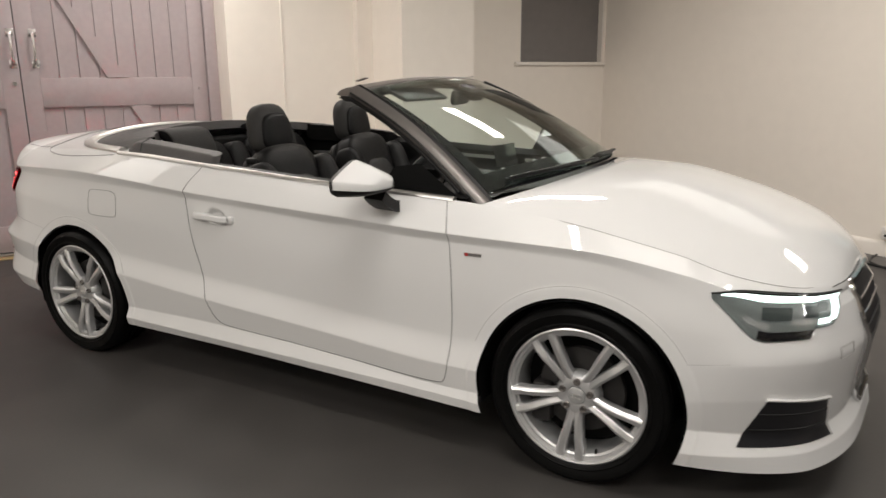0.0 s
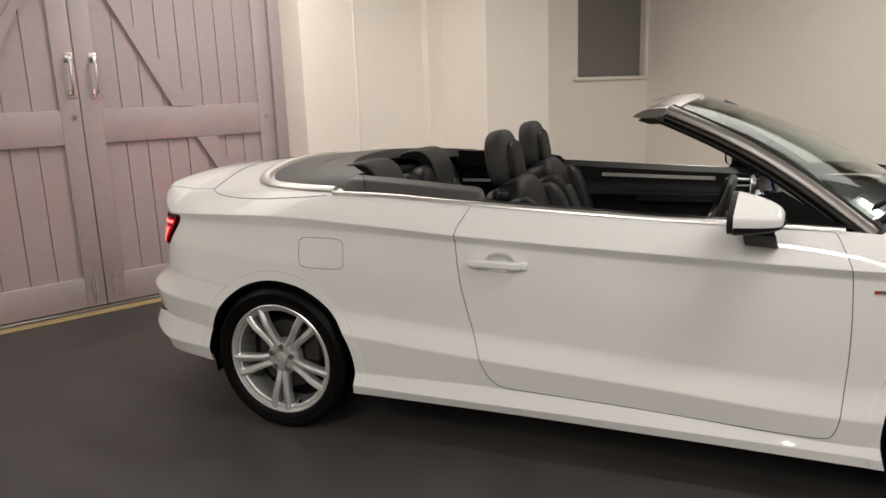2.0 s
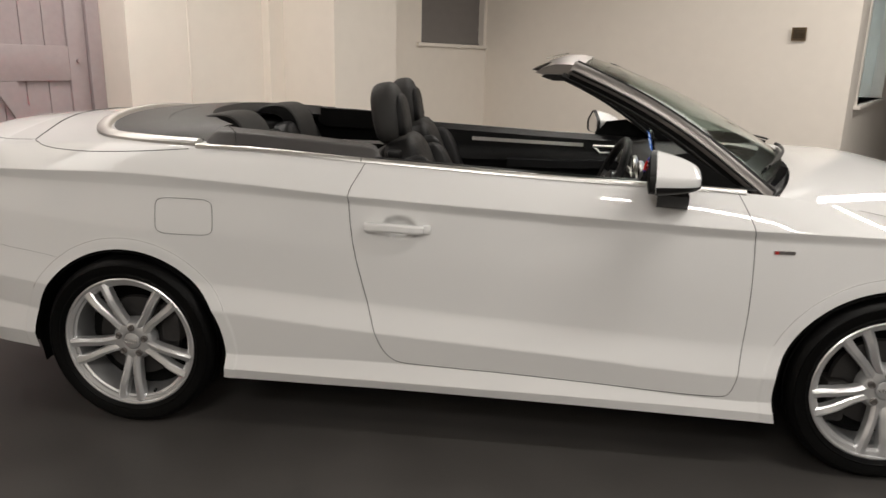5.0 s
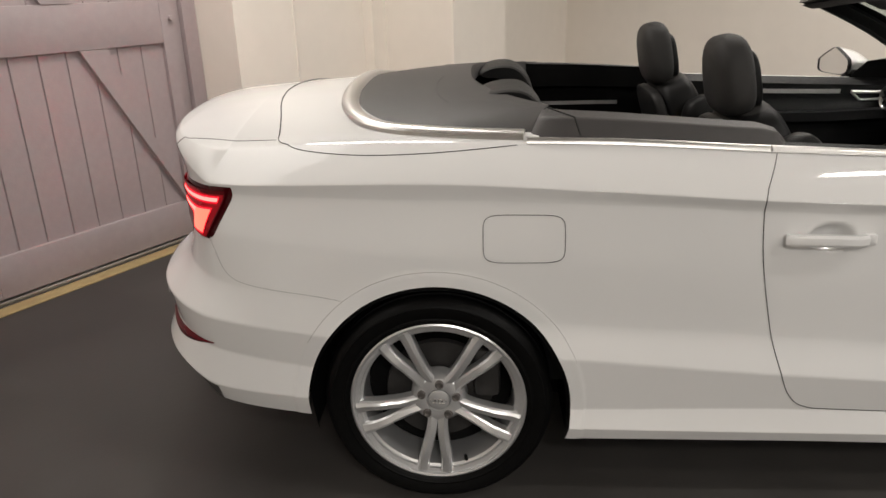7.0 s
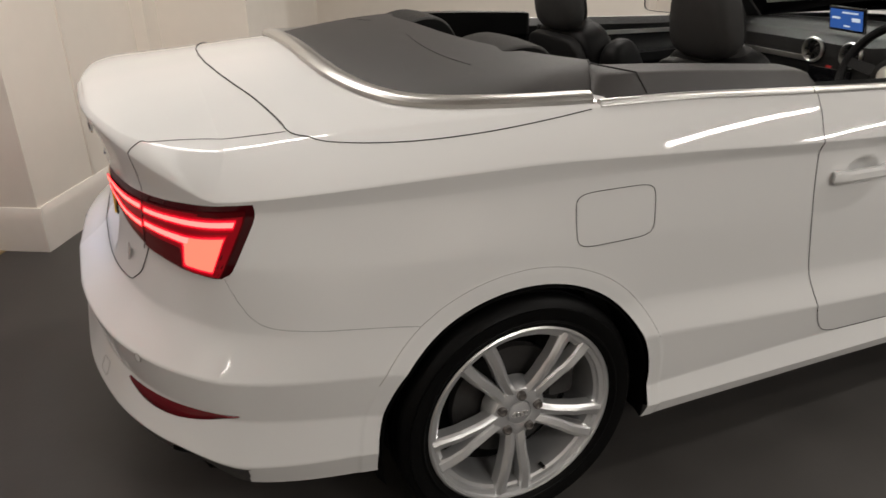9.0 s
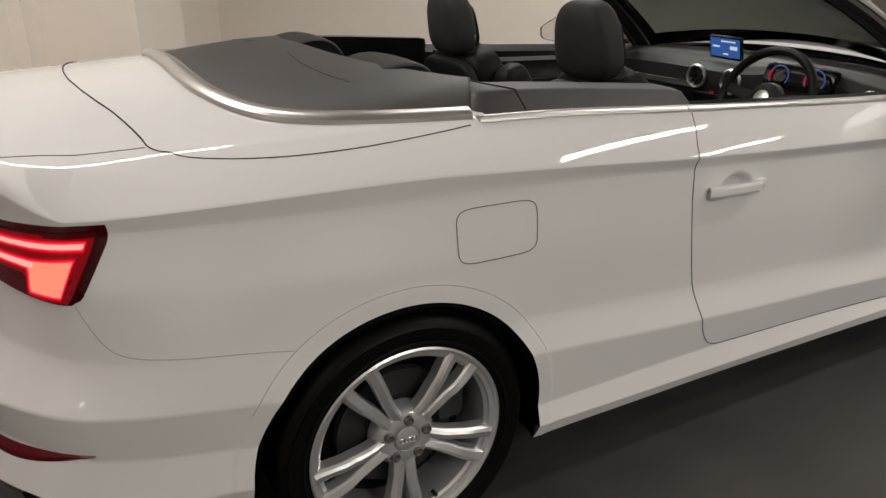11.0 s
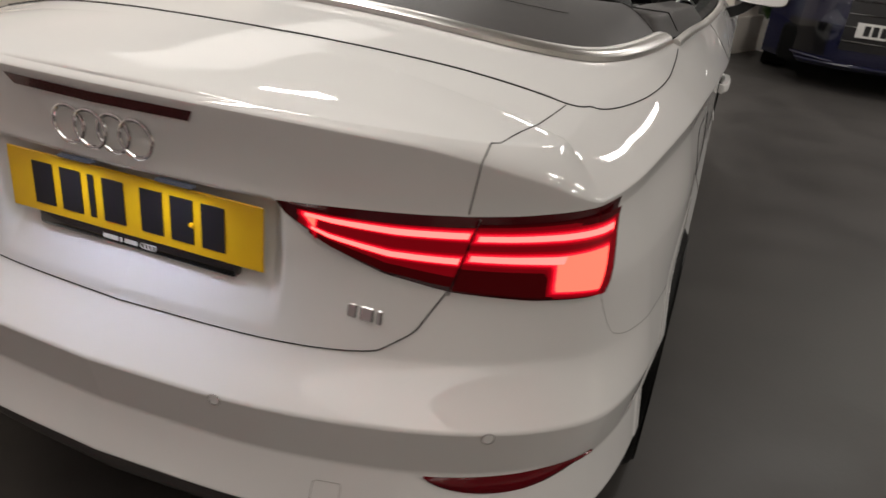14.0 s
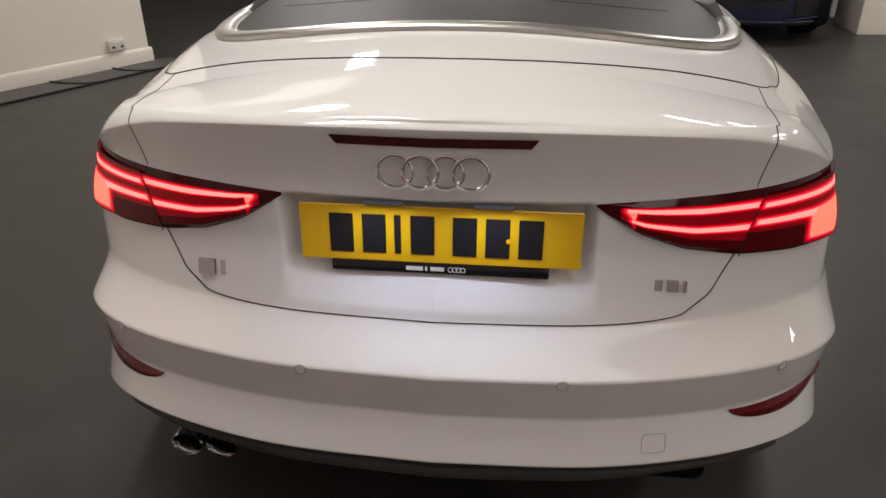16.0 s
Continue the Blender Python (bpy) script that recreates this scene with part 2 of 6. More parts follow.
def sweep(points, section, ups=None):
    """A flat section of (across, up) pairs swept along points, closed at the ends."""
    pts = [Vector(p) for p in points]
    vs, fs, n = [], [], len(section)
    for i, p in enumerate(pts):
        d = (pts[min(i + 1, len(pts) - 1)] - pts[max(i - 1, 0)]).normalized()
        up = Vector(ups[i]) if ups is not None else Vector((0, 0, 1))
        side = d.cross(up).normalized()
        up = side.cross(d)
        vs += [tuple(p + a * side + b * up) for a, b in section]
    for i in range(len(pts) - 1):
        for k in range(n):
            fs.append((i * n + k, i * n + (k + 1) % n, (i + 1) * n + (k + 1) % n, (i + 1) * n + k))
    fs += [tuple(reversed(range(n))), tuple(range((len(pts) - 1) * n, len(pts) * n))]
    return vs, fs


def prism(outline, depth):
    """A flat outline of (x, z) pairs given a thickness along y, from 0 to depth."""
    n = len(outline)
    vs = [(x, 0, z) for x, z in outline] + [(x, depth, z) for x, z in outline]
    fs = [tuple(range(n)), tuple(reversed(range(n, 2 * n)))]
    fs += [(k, n + k, n + (k + 1) % n, (k + 1) % n) for k in range(n)]
    return vs, fs


def pchip(xk, yk, x):
    """Smooth curve through knots with no overshoot."""
    xk, yk, x = np.asarray(xk, float), np.asarray(yk, float), np.asarray(x, float)
    h, d = np.diff(xk), np.diff(yk) / np.diff(xk)
    s = np.zeros(len(xk))
    for i in range(1, len(xk) - 1):
        if d[i - 1] * d[i] > 0:
            w1, w2 = 2 * h[i] + h[i - 1], h[i] + 2 * h[i - 1]
            s[i] = (w1 + w2) / (w1 / d[i - 1] + w2 / d[i])
    s[0], s[-1] = d[0], d[-1]
    i = np.clip(np.searchsorted(xk, x) - 1, 0, len(xk) - 2)
    t = np.clip((x - xk[i]) / h[i], 0, 1)
    return ((2 * t**3 - 3 * t**2 + 1) * yk[i] + (t**3 - 2 * t**2 + t) * h[i] * s[i]
            + (-2 * t**3 + 3 * t**2) * yk[i + 1] + (t**3 - t**2) * h[i] * s[i + 1])


# ---------------------------------------------------------------- the room (room coordinates)
W1, DOORX, WINY, ENDX, W2 = -2.95, -3.30, 3.97, 0.86, -2.66
WINC = 4.09                      # the window wall stands a little askew: its inner corner
WS0, WS1, SILL = 2.93, 4.06, 1.487
SKIRT = ((0, 0), (0.022, 0), (0.022, 0.75), (0.016, 0.9), (0.006, 1.0), (0, 1.0))


def structure(name, geo, material, label, category, m=ROOM):
    ob = part(name, geo, material, None, label)
    ob.matrix_world = m
    return tagged(ob, category=category, kind="structure")


def wall_with_hole(x0, x1, y0, y1, h0, h1, z0, z1, top, along="x"):
    """A wall slab from (x0, y0) to (x1, y1) with one opening h0..h1 wide and z0..z1 high."""
    def b(a0, a1, c0, c1):
        return block(a0, a1, y0, y1, c0, c1) if along == "x" else block(x0, x1, a0, a1, c0, c1)
    lo, hi = (x0, x1) if along == "x" else (y0, y1)
    geos = [b(lo, h0, 0, top), b(h1, hi, 0, top), b(h0, h1, z1, top)]
    if z0 > 0:
        geos.append(b(h0, h1, 0, z0))
    return joined(*geos)


floor = structure("floor", block(-7, 12, -8, 11, -0.12, 0.0), FLOOR, "dark grey smooth resin showroom floor", "floor")
structure("ceiling", block(-7, 12, -8, 11, CEIL, CEIL + 0.15), CEILING, "white painted flat ceiling", "ceiling")

# garage door wall, with the doorway through it
structure("wall_garage", wall_with_hole(-3.75, W1, -6.5, 1.40, -3.0, 0.095, 0, 2.5, CEIL, "y"), WALL,
          "white painted wall with a wide garage doorway", "wall")
# the pier that stands out from it
structure("wall_pier", block(-3.4, -2.325, 1.40, 2.14, 0, CEIL), WALL, "white painted projecting wall pier", "wall")
structure("wall_pilaster", block(W1, -2.87, 1.25, 1.40, 0, CEIL), WALL, "narrow white boxed pilaster beside the pier", "wall")
structure("wall_recess", wall_with_hole(W2 - 0.3, W2, 2.14, WINC + 0.3, WS0, WS1, SILL, 2.45, CEIL, "y"), WALL, "white painted wall with a small blinded window", "wall")
# window wall and its return
structure("wall_window", ([(x, y, z) for z in (0, CEIL) for x, y in ((W2, WINC), (ENDX, WINY), (ENDX, WINY + 0.3), (W2, WINC + 0.3))],
                          [(3, 2, 1, 0), (4, 5, 6, 7), (0, 1, 5, 4), (1, 2, 6, 5), (2, 3, 7, 6), (3, 0, 4, 7)]), WALL, "plain white painted wall with a vent and a socket", "wall")
structure("wall_return", wall_with_hole(ENDX - 0.2, ENDX, WINY + 0.3, 10.9, 4.5, 6.9, 1.03, 2.3, CEIL, "y"), WALL,
          "white painted return wall with an internal window", "wall")
structure("wall_office", block(-4.6, -4.4, WINY + 0.3, 10.9, 0, CEIL), WALL, "plain white office wall behind the window", "wall")
# outer walls that close the place
structure("wall_south", block(-3.75, 11.8, -7.8, -7.6, 0, CEIL), WALL, "plain white painted wall", "wall")
structure("wall_east", block(11.6, 11.8, -7.6, 10.9, 0, CEIL), WALL, "plain white painted wall", "wall")
structure("wall_north", block(-4.6, 11.8, 10.9, 11.0, 0, CEIL), WALL, "plain white painted wall", "wall")
structure("wall_west", block(-3.75, W1, -7.6, -6.5, 0, CEIL), WALL, "plain white painted wall", "wall")


def skirting(a, b, height, label="white painted skirting board"):
    """A moulded board from a to b on the floor; the room lies to the right of the way from a to b."""
    a, b = Vector((*a, 0)), Vector((*b, 0))
    geo = sweep([a, b], [(p, q * height) for p, q in SKIRT])
    return structure("baseboard", geo, WOODWORK, label, "baseboard")


skirting((W1, 0.095), (W1, 1.25), 0.215)
skirting((W1 - 0.35, 0.095), (W1 + 0.022, 0.095), 0.215)
skirting((-2.87, 1.25), (-2.87, 1.40), 0.23)
skirting((W1, 1.25), (-2.85, 1.25), 0.23)
skirting((-2.87, 1.40), (-2.303, 1.40), 0.215)
skirting((-2.325, 1.40), (-2.325, 2.14), 0.215)
skirting((W2, WINC), (ENDX + 0.022, WINY), 0.115)
skirting((ENDX, WINY), (ENDX, 10.8), 0.115)

# white frame at the garage opening
structure("trim", joined(block(DOORX - 0.03, DOORX + 0.05, 0.0, 0.095, 0, 2.5, 0.004), block(DOORX - 0.03, DOORX + 0.05, -3.0, -2.95, 0, 2.5, 0.004)),
          DOORPAINT, "mauve grey door frame", "door frame")
structure("threshold", block(DOORX + 0.052, DOORX + 0.15, -2.98, 0.07, 0.0, 0.006, 0.002), YELLOW, "worn yellow painted threshold strip", "threshold")
structure("threshold_bar", block(DOORX - 0.02, DOORX + 0.035, -2.95, 0.0, 0.0, 0.022, 0.004), ALU, "aluminium door threshold bar", "threshold")


def garage_leaf(s0, s1, hinge_right, meet):
    """One boarded leaf with frame, middle rail and a diagonal brace; built in room y (s) and z on the plane DOORX."""
    door = thing("door_garage", "mauve grey boarded garage door leaf, closed", "door", ROOM @ pose(DOORX, 0, 0), "garage door leaves", "structure")
    top, gap = 2.46, 0.03
    # boards
    n = 8
    w = (s1 - s0 - 0.24) / n
    board = None
    for k in range(n):
        a = s0 + 0.12 + k * w
        bw = w - 0.002
        if board is None:
            sec = [(-bw / 2, -0.006), (-bw / 2 + 0.003, 0.0), (bw / 2 - 0.003, 0.0), (bw / 2, -0.006), (bw / 2, -0.022), (-bw / 2, -0.022)]
            vs = [(y, x, z) for z in (0.2, top - 0.12) for x, y in sec]
            m = len(sec)
            fs = [(i, (i + 1) % m, m + (i + 1) % m, m + i) for i in range(m)] + [tuple(reversed(range(m))), tuple(range(m, 2 * m))]
            board = mesh_of("plank", vs, fs, DOORPAINT, 20)
        ob = new("plank", board)
        ob.parent, ob.location = door, (0, a + w / 2, 0)
    part("backing", block(-0.05, -0.028, s0 + 0.05, s1 - 0.05, gap, top), DOORPAINT, door)
    f = 0.024
    frame = [block(-0.03, f, s0, s0 + 0.125, gap, top, 0.004), block(-0.03, f, s1 - 0.125, s1, gap, top, 0.004)]
    part("stile", frame[0], DOORPAINT, door)
    part("stile", frame[1], DOORPAINT, door)
    part("bottom_rail", block(-0.03, f - 0.001, s0 + 0.125, s1 - 0.125, gap, 0.235, 0.004), DOORPAINT, door)
    part("middle_rail", block(-0.03, f - 0.001, s0 + 0.125, s1 - 0.125, 1.14, 1.365, 0.004), DOORPAINT, door)
    part("top_rail", block(-0.03, f - 0.001, s0 + 0.125, s1 - 0.125, top - 0.14, top, 0.004), DOORPAINT, door)
    # the diagonal runs from the top at the meeting stile to the hinge foot
    def at(z):
        s = -0.64 - (z - 1.14) / 1.50
        return s if not hinge_right else 2 * meet - s
    sg = 1 if not hinge_right else -1
    for z0, z1 in ((0.24, 1.139), (1.366, 2.3)):
        o = [(at(z0), z0), (at(z0) + sg * 0.155, z0), (at(z1) + sg * 0.155, z1), (at(z1), z1)]
        lo, hi = s0 + 0.126, s1 - 0.126
        o = [(min(max(s, lo), hi), z) for s, z in o]
        v, fc = prism(o, f + 0.004)
        geo = [(y, x, z) for x, y, z in v], [tuple(reversed(q)) for q in fc]
        if hinge_right:
            geo = geo[0], [tuple(reversed(q)) for q in geo[1]]
        part("brace", geo, DOORPAINT, door)
    # pull handle
    hs = s0 + 0.11 if not hinge_right else s1 - 0.035
    h = part("handle", tube([(f + 0.004, hs, 1.47), (f + 0.045, hs, 1.475), (f + 0.052, hs, 1.50), (f + 0.052, hs, 1.67), (f + 0.045, hs, 1.695), (f + 0.004, hs, 1.70)], 0.011, 10), HANDLE, door, "brushed steel pull handle")
    for z in (1.47, 1.70):
        part("rose", joined(block(f, f + 0.006, hs - 0.026, hs + 0.026, z - 0.03, z + 0.03, 0.003)), HANDLE, h)
    # drop bolt at the foot
    bs = s0 + 0.06 if not hinge_right else s1 - 0.06
    part("bolt", joined(tube([(f + 0.012, bs, 0.05), (f + 0.012, bs, 0.25)], 0.007, 8), block(f, f + 0.01, bs - 0.02, bs + 0.02, 0.1, 0.2, 0.003)), DOORPAINT, door)
    return door


MEET = -1.40
right_leaf = garage_leaf(MEET + 0.003, -0.005, False, MEET)
left_leaf = garage_leaf(-2.945, MEET - 0.003, True, MEET)
part("keyhole", moved(lathe([(0.0, 0.012), (0.016, 0.012), (0.018, 0.0)], 16), pose(0.026, MEET - 0.045, 1.325, 0, 0, -90)), HANDLE, left_leaf, "small steel lock cylinder")
part("keeper", moved(lathe([(0.0, 0.02), (0.014, 0.02), (0.016, 0.0)], 12), pose(0.026, -0.07, 1.27, 0, 0, -90)), DOORPAINT, right_leaf)

# blinded window
win = thing("window_1", "small window with a closed grey roller blind", "window", ROOM, "", "structure")
part("blind", grid(lambda u, v: (W2 - 0.07 + 0.002 * math.sin(v * 60), WS0 + (WS1 - WS0) * u, SILL + 0.005 + 0.955 * v), 2, 60), BLIND, win, "grey fabric roller blind")
part("frame", joined(block(W2 - 0.12, W2 - 0.005, WS0, WS0 + 0.014, SILL, 2.45), block(W2 - 0.12, W2 - 0.005, WS1 - 0.014, WS1, SILL, 2.45)), WOODWORK, win)
part("sill", block(W2 - 0.1, W2 + 0.03, WS0 - 0.07, WS1 + 0.02, SILL - 0.034, SILL + 0.002, 0.006), WOODWORK, win, "white painted window sill")
part("rail", tube([(W2 - 0.066, WS0 + 0.02, SILL + 0.014), (W2 - 0.066, WS1 - 0.02, SILL + 0.014)], 0.010, 8), BLIND, win)
part("pane", block(W2 - 0.21, W2 - 0.204, WS0, WS1, SILL, 2.45), CLEAR, win)

# internal window in the return wall, with a glowing panel standing in for the lit office
win2 = thing("window_2", "internal office window with bright bluish light behind", "window", ROOM, "", "structure")
part("frame", joined(block(ENDX - 0.16, ENDX + 0.012, 4.50, 4.56, 1.03, 2.3, 0.004), block(ENDX - 0.16, ENDX + 0.012, 6.84, 6.90, 1.03, 2.3, 0.004),
                     block(ENDX - 0.16, ENDX + 0.012, 4.56, 6.84, 2.24, 2.3, 0.004)), WOODWORK, win2)
part("sill", block(ENDX - 0.16, ENDX + 0.05, 4.44, 6.96, 0.995, 1.03, 0.006), WOODWORK, win2)
part("pane", block(ENDX - 0.11, ENDX - 0.104, 4.56, 6.84, 1.03, 2.24), CLEAR, win2)
structure("backdrop", block(-2.2, -2.18, 4.3, 10.0, 0.8, 2.6), CYAN, "glowing bluish panel standing in for the daylit office", "backdrop")

# vent grille on the window wall
vent = thing("wall_vent", "small bronze louvred vent on the white wall", "vent", ROOM @ pose(0.43, WINY + 0.003, 1.60) @ Matrix.Scale(0.74, 4))
part("frame", joined(block(-0.075, 0.075, -0.012, 0, 0.058, 0.072, 0.002), block(-0.075, 0.075, -0.012, 0, -0.072, -0.058, 0.002),
                     block(-0.075, -0.06, -0.012, 0, -0.058, 0.058, 0.002), block(0.06, 0.075, -0.012, 0, -0.058, 0.058, 0.002)), BRONZE, vent)
part("backing", block(-0.06, 0.06, -0.003, 0, -0.058, 0.058), TRIM_BLACK, vent)
slat = mesh_of("slat", *moved(rbox(0.118, 0.012, 0.004, 0.001, 1), pose(0, -0.007, 0, 35, 0, 0)), BRONZE)
for k in range(6):
    ob = new("slat", slat)
    ob.parent, ob.location = vent, (0, 0, -0.048 + 0.019 * k)

# socket above the skirting
sock = thing("wall_socket", "white double wall socket with a red switch", "socket", ROOM @ pose(0.565, WINY, 0.185))
part("plate", moved(rbox(0.15, 0.09, 0.032, 0.006, 2), pose(0, 0, 0, 90, 0, 0)), SOCKET, sock)
for dx in (-0.038, 0.038):
    part("switch", block(dx - 0.011, dx + 0.011, -0.037, -0.03, 0.012, 0.032, 0.002), SOCKET, sock)
    part("pin_slot", block(dx - 0.012, dx + 0.012, -0.0335, -0.03, -0.025, -0.008), TRIM_BLACK, sock)
part("indicator", block(-0.006, 0.006, -0.0385, -0.036, 0.006, 0.014, 0.001), RED_ENAMEL, sock, "red switch mark")

# strip and cable along the window wall
structure("floor_strip", block(-2.6, ENDX + 0.15, WINY - 0.33, WINY - 0.024, 0.0, 0.004), MATSTRIP, "lighter grey floor edging strip", "floor strip")
cable = thing("cable", "thin black cable lying along the wall", "cable", ROOM)
part("lead", tube([(-2.6, WINY - 0.34, 0.008), (-2.0, WINY - 0.345, 0.008), (-0.9, WINY - 0.34, 0.008), (0.1, WINY - 0.35, 0.008), (0.5, WINY - 0.345, 0.008), (ENDX + 0.2, WINY - 0.36, 0.008)], 0.008, 8), TRIM_BLACK, cable)
part("branch", tube([(-0.05, WINY - 0.03, 0.012), (0.0, WINY - 0.18, 0.008), (0.08, WINY - 0.3, 0.008), (0.2, WINY - 0.347, 0.008)], 0.007, 8), TRIM_BLACK, cable)
part("branch", tube([(0.48, WINY - 0.03, 0.012), (0.50, WINY - 0.15, 0.008), (0.56, WINY - 0.28, 0.008), (0.68, WINY - 0.347, 0.008)], 0.007, 8), TRIM_BLACK, cable)

# surface cable trunking on the garage wall
trunk = thing("cable_trunking", "thin white vertical cable trunking on the wall", "trunking", ROOM)
part("cover", block(W1, W1 + 0.008, 0.565, 0.583, 0.216, CEIL - 0.01, 0.002), WALL, trunk)

# ceiling fittings: some placed from reflections in the paint, others added as fill
for x, y, l, w, p, turn in ((-2.0, -0.4, 1.2, 0.16, 31, 0), (1.97, -0.81, 1.3, 0.13, 28, 34), (3.95, -0.95, 1.2, 0.16, 32, 34),
                            # the wide 2.3 m panel is added to brighten the window wall
                            (-0.15, 1.35, 0.75, 0.22, 32, 20), (0.3, 2.9, 2.3, 1.1, 9, 0), (2.08, 2.9, 0.6, 0.3, 44, 34), (4.9, 2.9, 1.2, 0.16, 50, 0),
                            # added: a broad fill behind the tail, then unseen lamps on the flank's side
                            (-2.45, -2.5, 3.6, 0.9, 26, 90), (-2.0, -5.2, 1.2, 0.16, 10, 0), (1.7, -3.9, 1.2, 0.16, 58, 0), (4.7, -3.9, 1.2, 0.16, 40, 0),
                            (1.7, -5.1, 1.2, 0.16, 32, 0), (4.7, -6.4, 1.2, 0.16, 40, 0)):
    fit = thing("ceiling_and_fill_light", "white ceiling light, switched on, some of them added as fill", "ceiling light", ROOM @ pose(x, y, CEIL, 0, 0, turn), "ceiling lights")
    part("housing", block(-l / 2 - 0.02, l / 2 + 0.02, -w / 2 - 0.015, w / 2 + 0.015, -0.06, 0.0, 0.008), SOCKET, fit)
    part("diffuser", block(-l / 2, l / 2, -w / 2, w / 2, -0.072, -0.06, 0.004), SOCKET, fit)
    strip_light(x, y, l, w, p, turn)

# white pillar near the far car
structure("wall_pillar", joined(block(4.55, 5.05, 1.52, 2.0, 0, CEIL), block(4.5, 5.1, 1.47, 2.05, 0, 0.35, 0.01)), WALL, "white square pillar with a boxed plinth", "pillar")


# ---------------------------------------------------------------- the white cabriolet (x ahead, y to its left)
car = thing("convertible_car", "white four-seat convertible car, roof down, lights on", "car")
AXLE, WHEEL_R, ARCH_R = 1.2975, 0.315, 0.362
ARCH_Z = 0.300

# plan outline from the tail's middle round the flank to the nose, at its widest
PLAN_X = (-2.235, -2.222, -2.165, -2.06, -1.93, -1.72, -1.3, -0.9, -0.45, 0.2, 0.85, 1.3, 1.62, 1.85, 2.02, 2.13, 2.185)
PLAN_Y = (0.0, 0.25, 0.53, 0.725, 0.822, 0.868, 0.894, 0.893, 0.897, 0.899, 0.901, 0.901, 0.880, 0.80, 0.66, 0.40, 0.0)
# height and inset of the lines that run round the body, from the lower edge to the shoulder
LINES = (
    ((.362, .362, .358, .345, .285, .272, .24, .205, .205, .198, .185, .17, .150, .140, .135, .135, .135),
     (.012, .012, .014, .020, .020, .018, .02, .015, .015, .01, .005, .01, .008, .0, -.010, -.012, -.012)),
    ((.40, .40, .40, .385, .345, .335, .29, .245, .24, .232, .22, .20, .195, .195, .195, .195, .195),
     (-.016, -.016, -.014, -.010, -.004, -.002, .004, 0, 0, 0, 0, 0, 0, 0, 0, 0, 0)),
    ((.485, .485, .485, .475, .45, .43, .36, .297, .303, .288, .252, .28, .27, .26, .25, .25, .25),
     (.020, .020, .019, .020, .018, .014, .012, .019, .019, .018, .012, .01, .02, .03, .03, .03, .03)),
    ((.585, .585, .585, .575, .555, .535, .49, .455, .42, .38, .342, .36, .37, .38, .38, .38, .38),
     (0, 0, 0, 0, 0, 0, 0, 0, 0, 0, 0, 0, .005, .01, .015, .015, .015)),
    ((.655, .655, .655, .655, .65, .63, .58, .55, .52, .48, .45, .47, .48, .50, .50, .50, .50),
     (.085, .085, .085, .075, .05, .02, .018, .027, .028, .028, .022, .01, .005, 0, 0, 0, 0)),
    ((.79, .79, .79, .79, .785, .77, .74, .72, .70, .68, .66, .64, .60, .58, .57, .57, .57),
     (.118, .118, .112, .094, .058, .045, .028, .022, .02, .02, .016, .008, .008, .02, .02, .02, .02)),
    ((.905, .905, .905, .90, .89, .885, .885, .875, .855, .822, .797, .79, .73, .66, .64, .64, .64),
     (.118, .118, .110, .100, .088, .082, .056, .032, .022, .022, .016, .012, .03, .045, .045, .045, .045)),
    ((1.027, 1.024, 1.006, .958, .914, .919, .93, .915, .887, .857, .833, .826, .772, .70, .672, .665, .66),
     (.086, .086, .088, .090, .084, .077, .050, .022, .009, .008, .004, .004, .035, .07, .07, .07, .07)),
    ((1.037, 1.034, 1.022, 1.001, .990, 1.0, 1.015, 1.012, .992, .960, .932, .86, .795, .738, .712, .705, .70),
     (.097, .097, .102, .130, .170, .20, .165, .130, .10, .085, .10, .165, .16, .12, .09, .08, .08)),
)
STATION = np.r_[0, np.cumsum(np.hypot(np.diff(PLAN_X), np.diff(PLAN_Y)))]
T_END = STATION[-1]
T_FINE = np.linspace(0, T_END, 1240)
V_FINE = np.linspace(0, len(LINES) - 1, 145)


def smooth01(a, b, x):
    t = np.clip((np.asarray(x, float) - a) / (b - a), 0, 1)
    return t * t * (3 - 2 * t)


CREASES = (0, 1, 2, 3, 7, 8)


def creased(lv, values, fall):
    out = np.zeros(len(V_FINE))
    for a, b in zip(CREASES, CREASES[1:]):
        m = (V_FINE >= a) & (V_FINE <= b)
        if b - a < 2:
            g = V_FINE[m] - a
            out[m] = np.interp(V_FINE[m], lv, values) - (0.034 * min(1.0, fall / 0.06) * g * (1 - g) if a == 7 else 0)
        else:
            out[m] = 0.3 * np.interp(V_FINE[m], lv, values) + 0.7 * pchip(lv[a:b + 1], values[a:b + 1], V_FINE[m])
    return out


